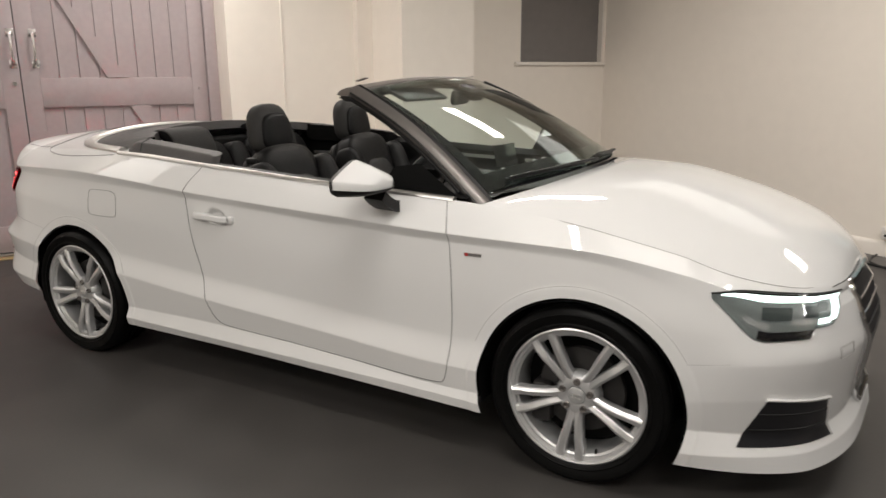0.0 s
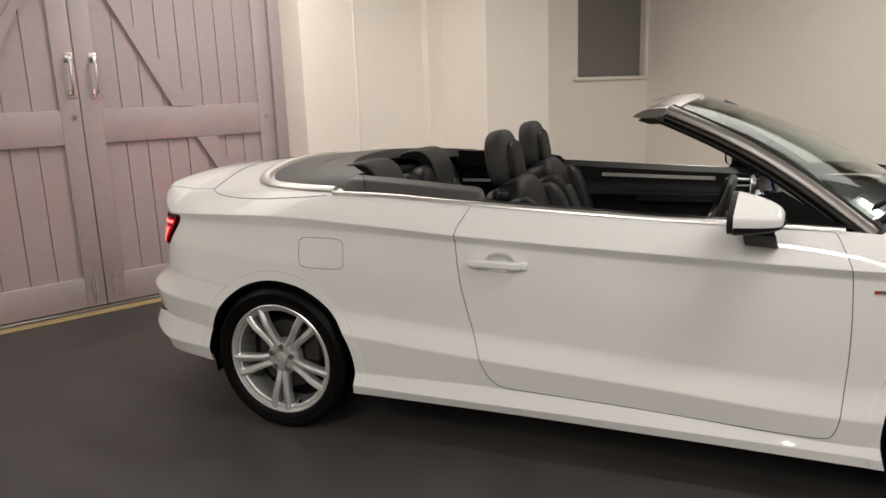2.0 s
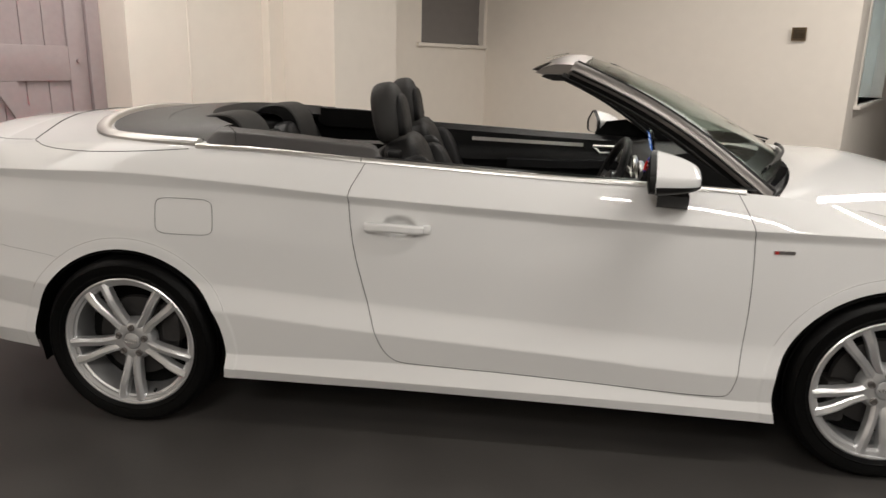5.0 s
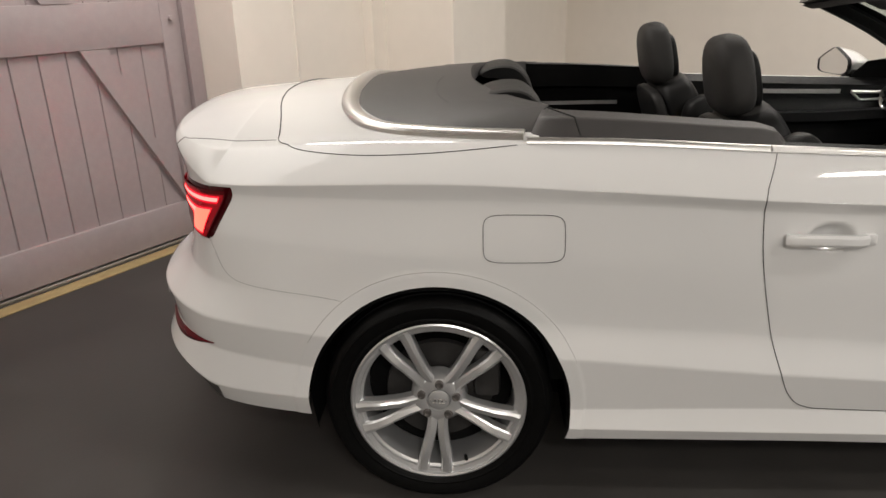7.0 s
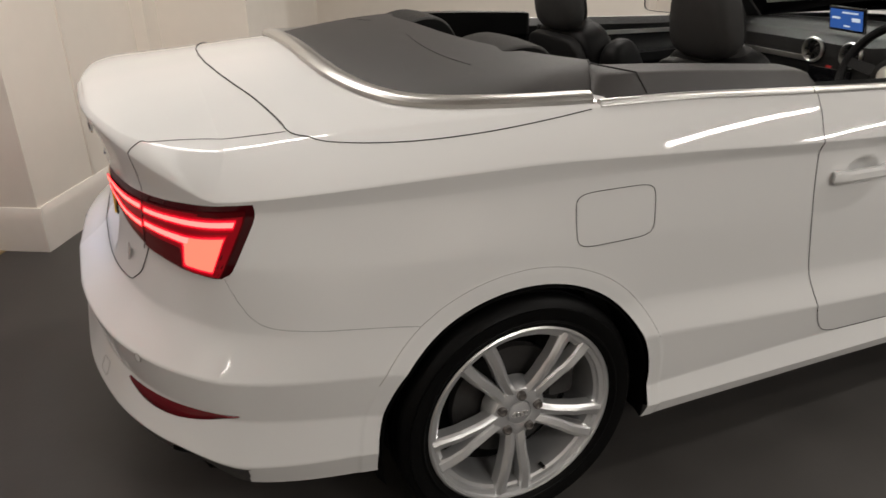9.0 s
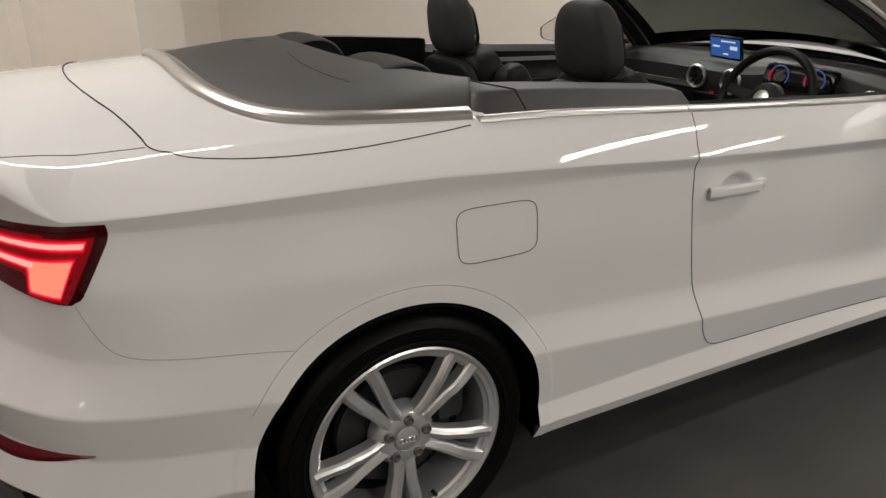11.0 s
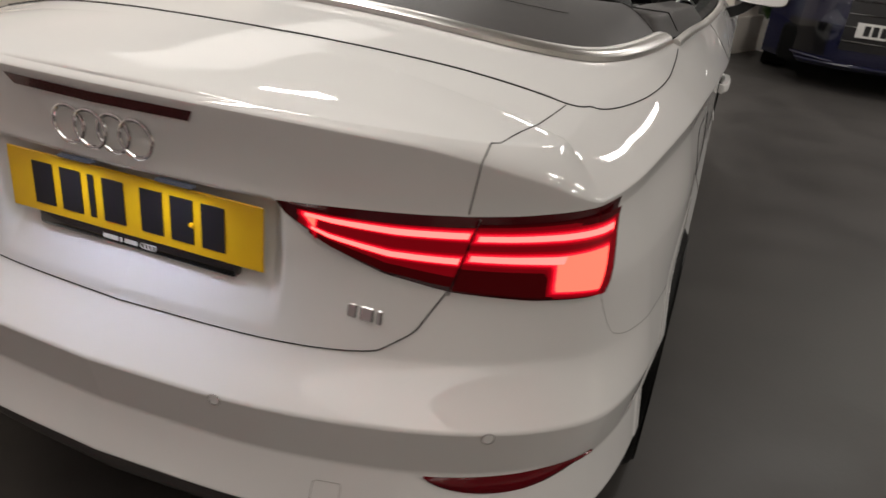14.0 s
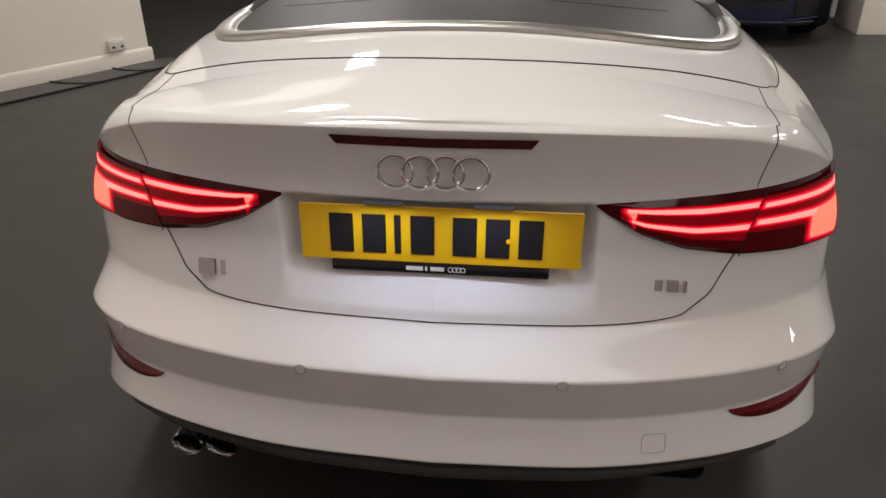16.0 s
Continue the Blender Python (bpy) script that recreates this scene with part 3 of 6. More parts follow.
def body_grid(ts):
    """Points (x, y, z) of the left flank over ts and V_FINE."""
    bx, by = pchip(STATION, PLAN_X, ts), pchip(STATION, PLAN_Y, ts)
    e = 0.004
    lo, hi = np.clip(ts - e, 0, T_END), np.clip(ts + e, 0, T_END)
    dx, dy = pchip(STATION, PLAN_X, hi) - pchip(STATION, PLAN_X, lo), pchip(STATION, PLAN_Y, hi) - pchip(STATION, PLAN_Y, lo)
    dx = np.where(ts < 0.02, 0, dx) * np.where(ts > T_END - 0.02, 0, 1)
    ln = np.hypot(dx, dy)
    nx, ny = -dy / ln, dx / ln
    lv = np.arange(len(LINES))
    zs = np.array([pchip(STATION, z, ts) for z, i in LINES])
    ins = np.array([pchip(STATION, i, ts) for z, i in LINES])
    z = np.array([0.75 * np.interp(V_FINE, lv, zs[:, k]) + 0.25 * pchip(lv, zs[:, k], V_FINE) for k in range(len(ts))])
    # the section is smooth between its sharp creases
    i = np.array([creased(lv, ins[:, k], zs[8, k] - zs[7, k]) for k in range(len(ts))])
    x = bx[:, None] - nx[:, None] * i
    y = by[:, None] - ny[:, None] * i
    # flared lips round the wheel arches
    for ax in (-AXLE, AXLE):
        d = np.hypot(x - ax, z - ARCH_Z)
        lip = 0.0022 * (1 - smooth01(ARCH_R + 0.036, ARCH_R + 0.042, d)) * (np.abs(y) > 0.6)
        x, y = x + nx[:, None] * lip, y + ny[:, None] * lip
    # bowl behind the door handle
    d = ((x + 0.315) / 0.062) ** 2 + ((z - 0.79) / 0.036) ** 2
    y = y - 0.022 * (1 - smooth01(0.15, 1.0, d)) * (np.abs(y) > 0.6)
    # the lid steps in under a brow where the number plate sits
    step = np.interp(z, (.672, .745, .872, .885), (0, .030, .036, 0)) * (1 - smooth01(.262, .300, np.abs(y))) * (x < -1.9)
    return x + step, y, z


GX, GY, GZ = body_grid(T_FINE)


def on_body(t, z, off=0.0, side=1):
    """The place on the flank at perimeter distance t and height z, off metres outside it."""
    k = min(max(t / T_END * (len(T_FINE) - 1), 0), len(T_FINE) - 1.001)
    a, w = int(k), k - int(k)
    def at(c):
        return (1 - w) * np.interp(z, GZ[a], c[a]) + w * np.interp(z, GZ[a + 1], c[a + 1])
    x, y = at(GX), at(GY)
    if off:
        b, a2 = min(a + 4, len(T_FINE) - 1), max(a - 4, 0)
        tx = np.interp(z, GZ[b], GX[b]) - np.interp(z, GZ[a2], GX[a2])
        ty = np.interp(z, GZ[b], GY[b]) - np.interp(z, GZ[a2], GY[a2])
        ln = math.hypot(tx, ty)
        x, y = x - ty / ln * off, y + tx / ln * off
    return (float(x), float(y) * side, float(z))


def t_rear(y, z):
    ys = [np.interp(z, GZ[k], GY[k]) for k in range(0, 380)]
    return float(np.interp(y, ys, T_FINE[:380]))


def t_front(y, z):
    ys = [np.interp(z, GZ[k], GY[k]) for k in range(1239, 880, -1)]
    return float(np.interp(y, ys, T_FINE[1239:880:-1]))


def t_side(x, z):
    xs = [np.interp(z, GZ[k], GX[k]) for k in range(140, 1200)]
    return float(np.interp(x, xs, T_FINE[140:1200]))


# ---- outer skin, cut at the arches, split into panels
def inside(poly, x, z):
    c, n = np.zeros(len(x), bool), len(poly)
    for k in range(n):
        (xa, za), (xb, zb) = poly[k], poly[(k + 1) % n]
        c ^= ((za > z) != (zb > z)) & (x < (xb - xa) * (z - za) / (zb - za + 1e-12) + xa)
    return c


def top_fill(rows, cols, crown, power=2.0, bow=None):
    """Points between an edge and its mirror image; rows are edge points (x, y, z) with y > 0."""
    q = np.linspace(1, -1, cols)
    out = []
    for k, (x, y, z) in enumerate(rows):
        bulge = 1 - np.abs(q) ** power
        out.append(np.stack([x + (bow[k] * bulge if bow is not None else 0 * q), y * q, z + crown[k] * bulge], -1))
    return np.array(out)


def faces_of(n, m, k0=0):
    a = np.arange(n * m).reshape(n, m)
    return np.stack([a[:-1, :-1], a[1:, :-1], a[1:, 1:], a[:-1, 1:]], -1).reshape(-1, 4) + k0


def vertex_normals(v, f):
    n = np.cross(v[f[:, 2]] - v[f[:, 0]], v[f[:, 3]] - v[f[:, 1]])
    out = np.zeros_like(v)
    for k in range(4):
        np.add.at(out, f[:, k], n)
    return out / np.maximum(np.linalg.norm(out, axis=1, keepdims=True), 1e-12)


def panel(name, v, f, nrm, keep, parent, label="", material=None):
    fs = f[keep]
    used, inv = np.unique(fs, return_inverse=True)
    return part(name, (v[used], inv.reshape(-1, 4)), material or PAINT, parent, label, normals=nrm[used])


n_t, n_v = GX.shape
flank_v = np.stack([GX, GY, GZ], -1).reshape(-1, 3)
flank_f = faces_of(n_t, n_v)[:, ::-1]
# draw the skin to the arch circles
drop = np.zeros(len(flank_v), bool)
for ax in (-AXLE, AXLE):
    d = np.hypot(flank_v[:, 0] - ax, flank_v[:, 2] - ARCH_Z)
    d = np.where(flank_v[:, 1] > 0.6, d, 9)
    inn = d < ARCH_R
    cnt = inn[flank_f].sum(1)
    edge = np.unique(flank_f[(cnt > 0) & (cnt < 4)])
    edge = edge[inn[edge]]
    s = ARCH_R / d[edge]
    flank_v[edge, 0] = ax + (flank_v[edge, 0] - ax) * s
    flank_v[edge, 2] = ARCH_Z + (flank_v[edge, 2] - ARCH_Z) * s
    drop[np.setdiff1d(np.where(inn)[0], edge)] = True
    full = (cnt == 4)
    drop_f = full if ax < 0 else drop_f | full
flank_n = vertex_normals(flank_v, flank_f)
flank_f = flank_f[~(drop_f | drop[flank_f].any(1))]
if (flank_n[np.abs(flank_v[:, 0]) < 0.5][:, 1]).mean() < 0:
    flank_f, flank_n = flank_f[:, ::-1], -flank_n
cen = flank_v[flank_f].mean(1)

DOOR = ((-.44, 1.0), (-.485, .89), (-.475, .74), (-.445, .60), (-.40, .43), (-.365, .345), (-.32, .308), (-.25, .303), (.2, .288), (.765, .256), (.812, .28),
        (.828, .45), (.832, .60), (.824, .80), (.812, .85), (.793, .895), (.768, .95))
FLAP = [(-1.066 + 0.104 * (abs(math.cos(w)) ** 0.36) * math.copysign(1, math.cos(w)), 0.788 + 0.062 * (abs(math.sin(w)) ** 0.36) * math.copysign(1, math.sin(w)))
        for w in np.linspace(0, 2 * math.pi, 41)[:-1]]
in_door = inside(DOOR, cen[:, 0], cen[:, 2]) & (cen[:, 1] > 0.6)
in_flap = inside(FLAP, cen[:, 0], cen[:, 2]) & (cen[:, 1] > 0.6)
line_e = np.interp(cen[:, 0], (-2.3, -1.95, -1.6), (.655, .655, .64))
in_rear_bumper = (cen[:, 0] < -1.55) & (cen[:, 2] < line_e)
in_band = (cen[:, 0] < -1.93) & ((flank_f % n_v).min(1) < 16)
in_rear_bumper &= ~in_band
in_front_bumper = (cen[:, 0] > 1.60) & (cen[:, 2] < 0.56)
LID_Y = lambda z: np.interp(z, (.64, .66, .70, .78, .92, 1.0), (.40, .455, .512, .555, .573, .587))
in_lid = (cen[:, 0] < -1.9) & (cen[:, 2] >= .657) & (cen[:, 1] < LID_Y(cen[:, 2]))
rest = ~(in_door | in_flap | in_band | in_rear_bumper | in_front_bumper | in_lid)

# ---- rear deck and bonnet
EDGE = np.stack([GX[:, -1], GY[:, -1], GZ[:, -1]], -1)
deck_rows = EDGE[(EDGE[:, 0] < -1.02) & (T_FINE < 3.0)]
DECK_X, DECK_Z = (-2.15, -2.12, -2.07, -2.0, -1.78, -1.55, -1.3, -1.0), (1.037, 1.0462, 1.0535, 1.0605, 1.079, 1.091, 1.098, 1.10)
deck = top_fill(deck_rows, 81, np.maximum(pchip(DECK_X, DECK_Z, np.clip(deck_rows[:, 0], -2.15, -1.0)) - deck_rows[:, 2], 0.0), 2.2)


def on_deck(x, y, off=0.0):
    ye, ze = np.interp(x, deck_rows[:, 0], deck_rows[:, 1]), np.interp(x, deck_rows[:, 0], deck_rows[:, 2])
    zc = max(float(pchip(DECK_X, DECK_Z, np.array([x]))[0]), float(ze))
    q = min(abs(y) / ye, 1.0)
    return (float(x), float(y), float(ze + (zc - ze) * (1 - q ** 2.2) + off))


dv, df = deck.reshape(-1, 3), faces_of(*deck.shape[:2])
dn = vertex_normals(dv, df)
if dn[:, 2].mean() < 0:
    df, dn = df[:, ::-1], -dn
# one smooth shoulder: the deck and the flank share their normals along the edge
tops = np.where((EDGE[:, 0] < -1.02) & (T_FINE < 3.0))[0]
cols = deck.shape[1]
for k, t_i in enumerate(tops):
    m = flank_n[t_i * n_v + n_v - 1] + dn[k * cols]
    m = m / np.linalg.norm(m)
    flank_n[t_i * n_v + n_v - 1] = m
    dn[k * cols], dn[k * cols + cols - 1] = m, m * (1, -1, 1)
dc = dv[df].mean(1)
doors, lids = {}, {}
for side, word in ((1, "left"), (-1, "right")):
    v = flank_v * (1, side, 1)
    nrm = flank_n * (1, side, 1)
    f = flank_f if side == 1 else flank_f[:, ::-1]
    panel("body_side", v, f, nrm, rest if side < 0 else rest | in_flap, car)
    doors[side] = panel("door", v, f, nrm, in_door, car)
    if side < 0:
        panel("fuel_flap", v, f, nrm, in_flap, car)
    panel("rear_bumper", v, f, nrm, in_rear_bumper, car)
    panel("diffuser_band", v, f, nrm, in_band, car, "dark grey plastic band", VALANCE)
    panel("front_bumper", v, f, nrm, in_front_bumper, car)
    lids[side] = panel("boot_lid_face", v, f, nrm, in_lid, car)

SEAM = lambda y: np.interp(np.abs(y), (0, .12, .25, .35, .45, .56, .632, .68), (-1.838, -1.834, -1.818, -1.798, -1.772, -1.748, -1.735, -1.69))
boot = (dc[:, 0] < SEAM(dc[:, 1])) & (np.abs(dc[:, 1]) < np.interp(dc[:, 0], (-2.08, -1.87, -1.74), (.587, .615, .632)))
cover = (~boot) & (dc[:, 0] > -1.86) & (np.abs(dc[:, 1]) < np.interp(dc[:, 0], (-1.78, -1.735, -1.70, -1.66), (.58, .632, .668, .75)))
# leave the cabin open
cover &= ~((dc[:, 0] > -1.30) & (np.abs(dc[:, 1]) < .60))
boot_lid = panel("boot_lid", dv, df, dn, boot, car)
panel("roof_compartment_lid", dv, df, dn, cover, car)
for sg in (1, -1):
    wing_top = ~(boot | cover) & ~((dc[:, 0] > -1.30) & (np.abs(dc[:, 1]) < .60)) & (dc[:, 1] * sg > 0) & (dc[:, 0] < -1.05)
    panel("rear_wing_top", dv, df, dn, wing_top, car)

hood_rows = EDGE[(EDGE[:, 0] > 0.90) & (T_FINE > 3.0)][::1]
hx = hood_rows[:, 0]
hood = top_fill(hood_rows, 81, np.maximum(pchip((0.9, 1.0, 1.2, 1.64, 1.93, 2.06, 2.11), (0.985, 1.0, 1.00, 0.94, 0.846, 0.760, 0.702), hx) - hood_rows[:, 2], 0.0), 2.4,
                bow=0.19 * (1 - smooth01(0.90, 1.9, hx)))
hv, hf = hood.reshape(-1, 3), faces_of(*hood.shape[:2])
hn = vertex_normals(hv, hf)
if hn[:, 2].mean() < 0:
    hf, hn = hf[:, ::-1], -hn
bonnet = panel("bonnet", hv, hf, hn, np.ones(len(hf), bool), car)


# ---- shut lines
def seam(points, parent, radius=0.0012, closed=False):
    return part("panel_gap", tube(points, radius, 6, closed), GAP, parent)


def dense(pts, n=8, closed=False):
    pts = list(pts) + ([pts[0]] if closed else [])
    out = []
    for a, b in zip(pts, pts[1:]):
        out += [tuple(np.add(a, np.multiply(np.subtract(b, a), k / n))) for k in range(n)]
    return out if closed else out + [pts[-1]]


def eased(pts, n=3):
    """The same line with its corners rounded off."""
    pts = [np.array(p, float) for p in pts]
    for _ in range(n):
        out = [pts[0]]
        for a, b in zip(pts, pts[1:]):
            out += [0.75 * a + 0.25 * b, 0.25 * a + 0.75 * b]
        pts = out + [pts[-1]]
    return [tuple(map(float, p)) for p in pts]


def side_line(pts, side, off=0.0005):
    return [on_body(t_side(x, z), z, off, side) for x, z in pts]


for side in (1, -1):
    seam(side_line(dense(eased(DOOR[1:-1]), 2), side), doors[side], 0.0012)
    seam(side_line([(-.443, .985), (-.46, .95), (-.478, .915), (-.485, .89)], side), doors[side])
    seam(side_line([(.8145, .84), (.805, .868), (.793, .895), (.776, .932)], side), doors[side], 0.0012)
    # boot lid: down the tail, under the lamps and across
    run = []
    for j in range(96, len(V_FINE)):
        for _ in range(2):
            y = float(LID_Y(GZ[np.argmin(np.abs(GY[:380, j] - (run[-1][1] if run else .573))), j]))
        k = float(np.interp(y, GY[:380, j], np.arange(380)))
        p = [float(np.interp(k, np.arange(380), c[:380, j])) for c in (GX, GY, GZ)]
        run.append((p[0] - .0004, p[1], p[2] + .0004))
    run = [p for p in run if p[2] > .902]
    seam([(x, side * y, z) for x, y, z in run] + [on_deck(x, side * float(np.interp(x, (-2.08, -1.87, -1.74), (.587, .615, .632))), 0.0002) for x in np.linspace(run[-1][0] + .012, -1.742, 20)], lids[side], 0.0010)
    low = [(float(LID_Y(z)), z) for z in (.78, .76, .74, .72, .70, .685, .672, .664)] + [(.42, .6585), (.36, .6555), (.28, .6545), (.15, .654), (0.0, .654)]
    seam([on_body(t_rear(y, z), z, 0.001, side) for y, z in eased(low)], lids[side])
    # bumper joint to the rear wing
    bj = [(-1.915, .765), (-1.90, .72), (-1.875, .672), (-1.84, .655), (-1.78, .648), (-1.70, .640), (-1.60, .628), (-1.545, .618)]
    seam(side_line(eased(bj), side, 0.0), car, 0.0004)
    # roof lid round to the flank
    corner = eased([(float(SEAM(.600)), .600), (-1.7375, .632), (-1.722, .656), (-1.702, .667)])
    seam([on_deck(x, side * y, 0.001) for x, y in corner] + side_line(eased([(-1.690, .996), (-1.665, .991), (-1.60, .986), (-1.50, .984), (-1.38, .988), (-1.25, .995), (-1.15, 1.002), (-1.08, 1.008)]), side), car, 0.0014)
    # bonnet edge
    part("panel_gap", tube([(x, side * y, z + 0.0012) for x, y, z in hood_rows[60:-140:8]], 0.0009, 6), GAP_PALE, bonnet)
    # joint of the front bumper and the wing
    part("panel_gap", tube(side_line([(1.645, .495), (1.70, .499), (1.77, .505)], side), 0.0006, 5), GAP_PALE, car)
seam([on_deck(float(SEAM(y)), y, 0.001) for y in np.linspace(-.605, .605, 41)], boot_lid, 0.0018)
flap_line = side_line(FLAP, -1, 0.0006)
seam(flap_line, car, 0.0009, True)
seam([on_body(t_front(y, .699), .699, 0.002, s) for s in (-1, 1) for y in ([.5, .4, .3, .2, .1] if s < 0 else [.1, .2, .3, .4, .5])], bonnet, 0.002)

# ---- arch liners and underside
for side in (1, -1):
    for ax in (-AXLE, AXLE):
        def liner(u, v, ax=ax, side=side):
            w = math.radians(-14 + 208 * u)
            x, z = ax + (ARCH_R + 0.002 - 0.012 * (v < 0.04)) * math.cos(w), ARCH_Z + (ARCH_R + 0.002 - 0.012 * (v < 0.04)) * math.sin(w)
            y = on_body(t_side(x, max(z, 0.26)), max(z, 0.26), 0.0)[1] - 0.002
            return (x, side * (y - 0.34 * v), z)
        arc = [(ax + (ARCH_R + .040) * math.cos(w), ARCH_Z + (ARCH_R + .040) * math.sin(w)) for w in np.radians(np.linspace(22 if ax < 0 else 30, 150 if ax < 0 else 158, 60))]
        part("arch_joint", tube([on_body(t_side(x, z), z, 0.0, side) for x, z in arc], .0009, 5), GAP_PALE, car)
        part("wheel_arch_liner", grid(liner, 49, 10, flip=side < 0), CARPET, car)
        part("arch_end", grid(lambda u, v, ax=ax, side=side: (ax - 0.40 + 0.80 * u, side * 0.55, 0.16 + 0.53 * v), 2, 2), CARPET, car)
part("underbody", joined(block(-2.02, 2.0, -0.60, 0.60, 0.17, 0.24, 0.03), block(-0.90, 0.90, -0.84, 0.84, 0.185, 0.30, 0.02),
                         block(-2.05, -1.72, -0.50, 0.50, 0.25, 0.42, 0.05), block(1.72, 1.95, -0.52, 0.52, 0.17, 0.4, 0.05)), CARPET, car)
# dark lower valance with the tail pipes
def valance(u, v):
    y = -0.70 + 1.40 * u
    t = t_rear(abs(y), 0.366)
    x, yy, _ = on_body(t, 0.366, 0.0)
    top = 0.366 - 0.006 * math.exp(-((abs(y) - 0.0) / 0.3) ** 2)
    z = top - (0.045 + 0.012 * smooth01(0.45, 0.3, abs(y))) * v
    return (x + 0.004 - 0.012 * math.sin(v * 3.1) + 0.05 * v * v, math.copysign(yy, y), z)
part("rear_valance", grid(valance, 57, 9, flip=True), VALANCE, car, "dark grey plastic rear diffuser")
for y in (0.488, 0.568):
    seat = pose(-2.110, y, 0.266, 0, 0, 90) @ Matrix.Diagonal((0.84, 1, 0.70, 1))
    pipe = part("tail_pipe", moved(lathe([(0.030, -0.22), (0.040, -0.20), (0.043, -0.02), (0.044, 0.0), (0.042, 0.004), (0.039, 0.0), (0.037, -0.05), (0.034, -0.19)], 32), seat), CHROME, car, "chrome tail pipe")
    part("pipe_bore", moved(lathe([(0.0, -0.10), (0.036, -0.10)], 24), seat), INK, pipe)


# ---- tail lamps
def lamp_patch(tip, end_top, end_bot, top, bot, side, q0, q1, r0, r1, off, nq=30, nr=8, dome=True):
    """A patch on the tail between the tip (t) and the outer end; top and bot give heights along q."""
    def fn(u, v):
        q = q0 + (q1 - q0) * u
        ra, rb = [e(q) if callable(e) else e for e in (r0, r1)]
        r = ra + (rb - ra) * v
        q -= 0.026 * q ** 8 * (max(0.0, (r - .72) / .28) ** 2 + max(0.0, (.16 - r) / .16) ** 2)
        zb, zt = float(np.interp(q, *bot)), float(np.interp(q, *top))
        z = zb + (zt - zb) * r
        t = tip + q * (end_bot + (end_top - end_bot) * r - tip)
        e = min(u, 1 - u) * 8 if dome else 1
        g = min(v, 1 - v) * 5 if dome else 1
        o = off * min(1.0, e, g) if dome else off
        return on_body(t, z, o, side)
    return grid(fn, nq, nr, flip=side > 0)


L_TIP, L_TOP, L_BOT = t_rear(.285, .885), t_side(-1.826, .908), t_side(-1.905, .785)
L_UP = ((0, .15, .4, .7, .9, 1), (.886, .891, .899, .905, .907, .907))
L_LO = ((0, .06, .15, .3, .5, .75, 1), (.880, .857, .824, .790, .771, .761, .763))
for side in (1, -1):
    def lp(q0, q1, r0, r1, off, dome=True, nq=30, nr=8):
        return lamp_patch(L_TIP, L_TOP, L_BOT, L_UP, L_LO, side, q0, q1, r0, r1, off, nq, nr, dome)
    lamp = part("tail_lamp", lp(0, 1, 0, 1, 0.010, True, 60, 16), LENS_RED, car, "lit red tail lamp")
    part("dark_lens", joined(lp(.10, .486, .10, .86, 0.0104, False), lp(.494, .972, .07, .93, 0.0104, False)), LENS_DIM, lamp)
    part("lit_lens", joined(lp(.07, .486, .24, .86, 0.0106, False), lp(.494, .965, lambda q: .36 - .30 * float(smooth01(.735, .80, q)), .90, 0.0106, False)), LENS_LIT, lamp, "softly glowing red lens")
    part("split", tube([lp(0.490, 0.491, 0, 1, 0.0115, False, 2, 9)[0][k] for k in range(9)], 0.0012, 6), LENS_DARK, lamp)
    # glowing guides: an arrow on the lid, a bar and a hooked bar on the wing, each a hot core in a red halo
    for q0, q1, lo, hi in ((.085, .480, lambda q: .66 + .20 * q, lambda q: .78 + .11 * q),
                           (.105, .480, lambda q: .30 + .32 * (q - .1), lambda q: .385 + .30 * (q - .1)),
                           (.083, .112, lambda q: .66 - 11.0 * (q - .085), lambda q: .79),
                           (.505, .940, lambda q: .735 - .02 * (q - .5), lambda q: .800 - .02 * (q - .5)),
                           (.505, .925, lambda q: .478 - .05 * (q - .5) - .315 * float(smooth01(.757, .797, q)), lambda q: .548 + .03 * float(smooth01(.75, .92, q))),
                           (.505, .780, lambda q: .478 - .05 * (q - .5), lambda q: .548 + .03 * float(smooth01(.75, .92, q)))):
        hooked = lo(.9) < .3
        # stepped emissive layers stand in for the glow's fall-off around each guide
        for grow, lift, glow_mat in ((1.0, 0.0110, HALO_FAINT), (.62, 0.0114, HALO_RED), (.28, 0.0118, HALO_HOT)):
            d, e = .018 * grow, .060 * grow
            halo = lp(q0 - d, q1 + d * .5, lambda q: max(.05, lo(q + d) - e), lambda q: min(.95, hi(q) + e), lift, False, 60)
            part("guide_halo", halo, glow_mat, lamp, "red halo layer for the glow around a light guide")
        part("light_core", lp(q0, q1, lo, hi, 0.0122 if hooked else 0.0126, False, 60), LED_BLOCK if hooked else LED_CORE, lamp, "bright glowing core")
    # the light that the lamp throws backwards
    beam = bpy.data.lights.new("tail_beam", "SPOT")
    beam.energy, beam.color, beam.shadow_soft_size = 7, (1.0, 0.03, 0.05), 0.02
    beam.spot_size, beam.spot_blend = radians(105), 1.0
    new("tail_beam", beam).matrix_world = look((-2.15, side * .60, .84), (-3.15, side * .70, 1.05))
    # bumper reflector
    r_in, r_out = t_rear(.570, .475), t_side(-1.930, .46)
    def refl(u, v, side=side):
        t = r_in + (r_out - r_in) * u
        hgt = 0.002 + 0.027 * max(0.0, math.sin(math.pi * u ** .75)) ** .8
        return on_body(t, .480 - .013 * u - hgt * (1 - v), 0.004 * math.sin(math.pi * v) + 0.0015, side)
    part("reflector", grid(refl, 36, 7, flip=side > 0), REFLECTOR, car, "dark red bumper reflector")
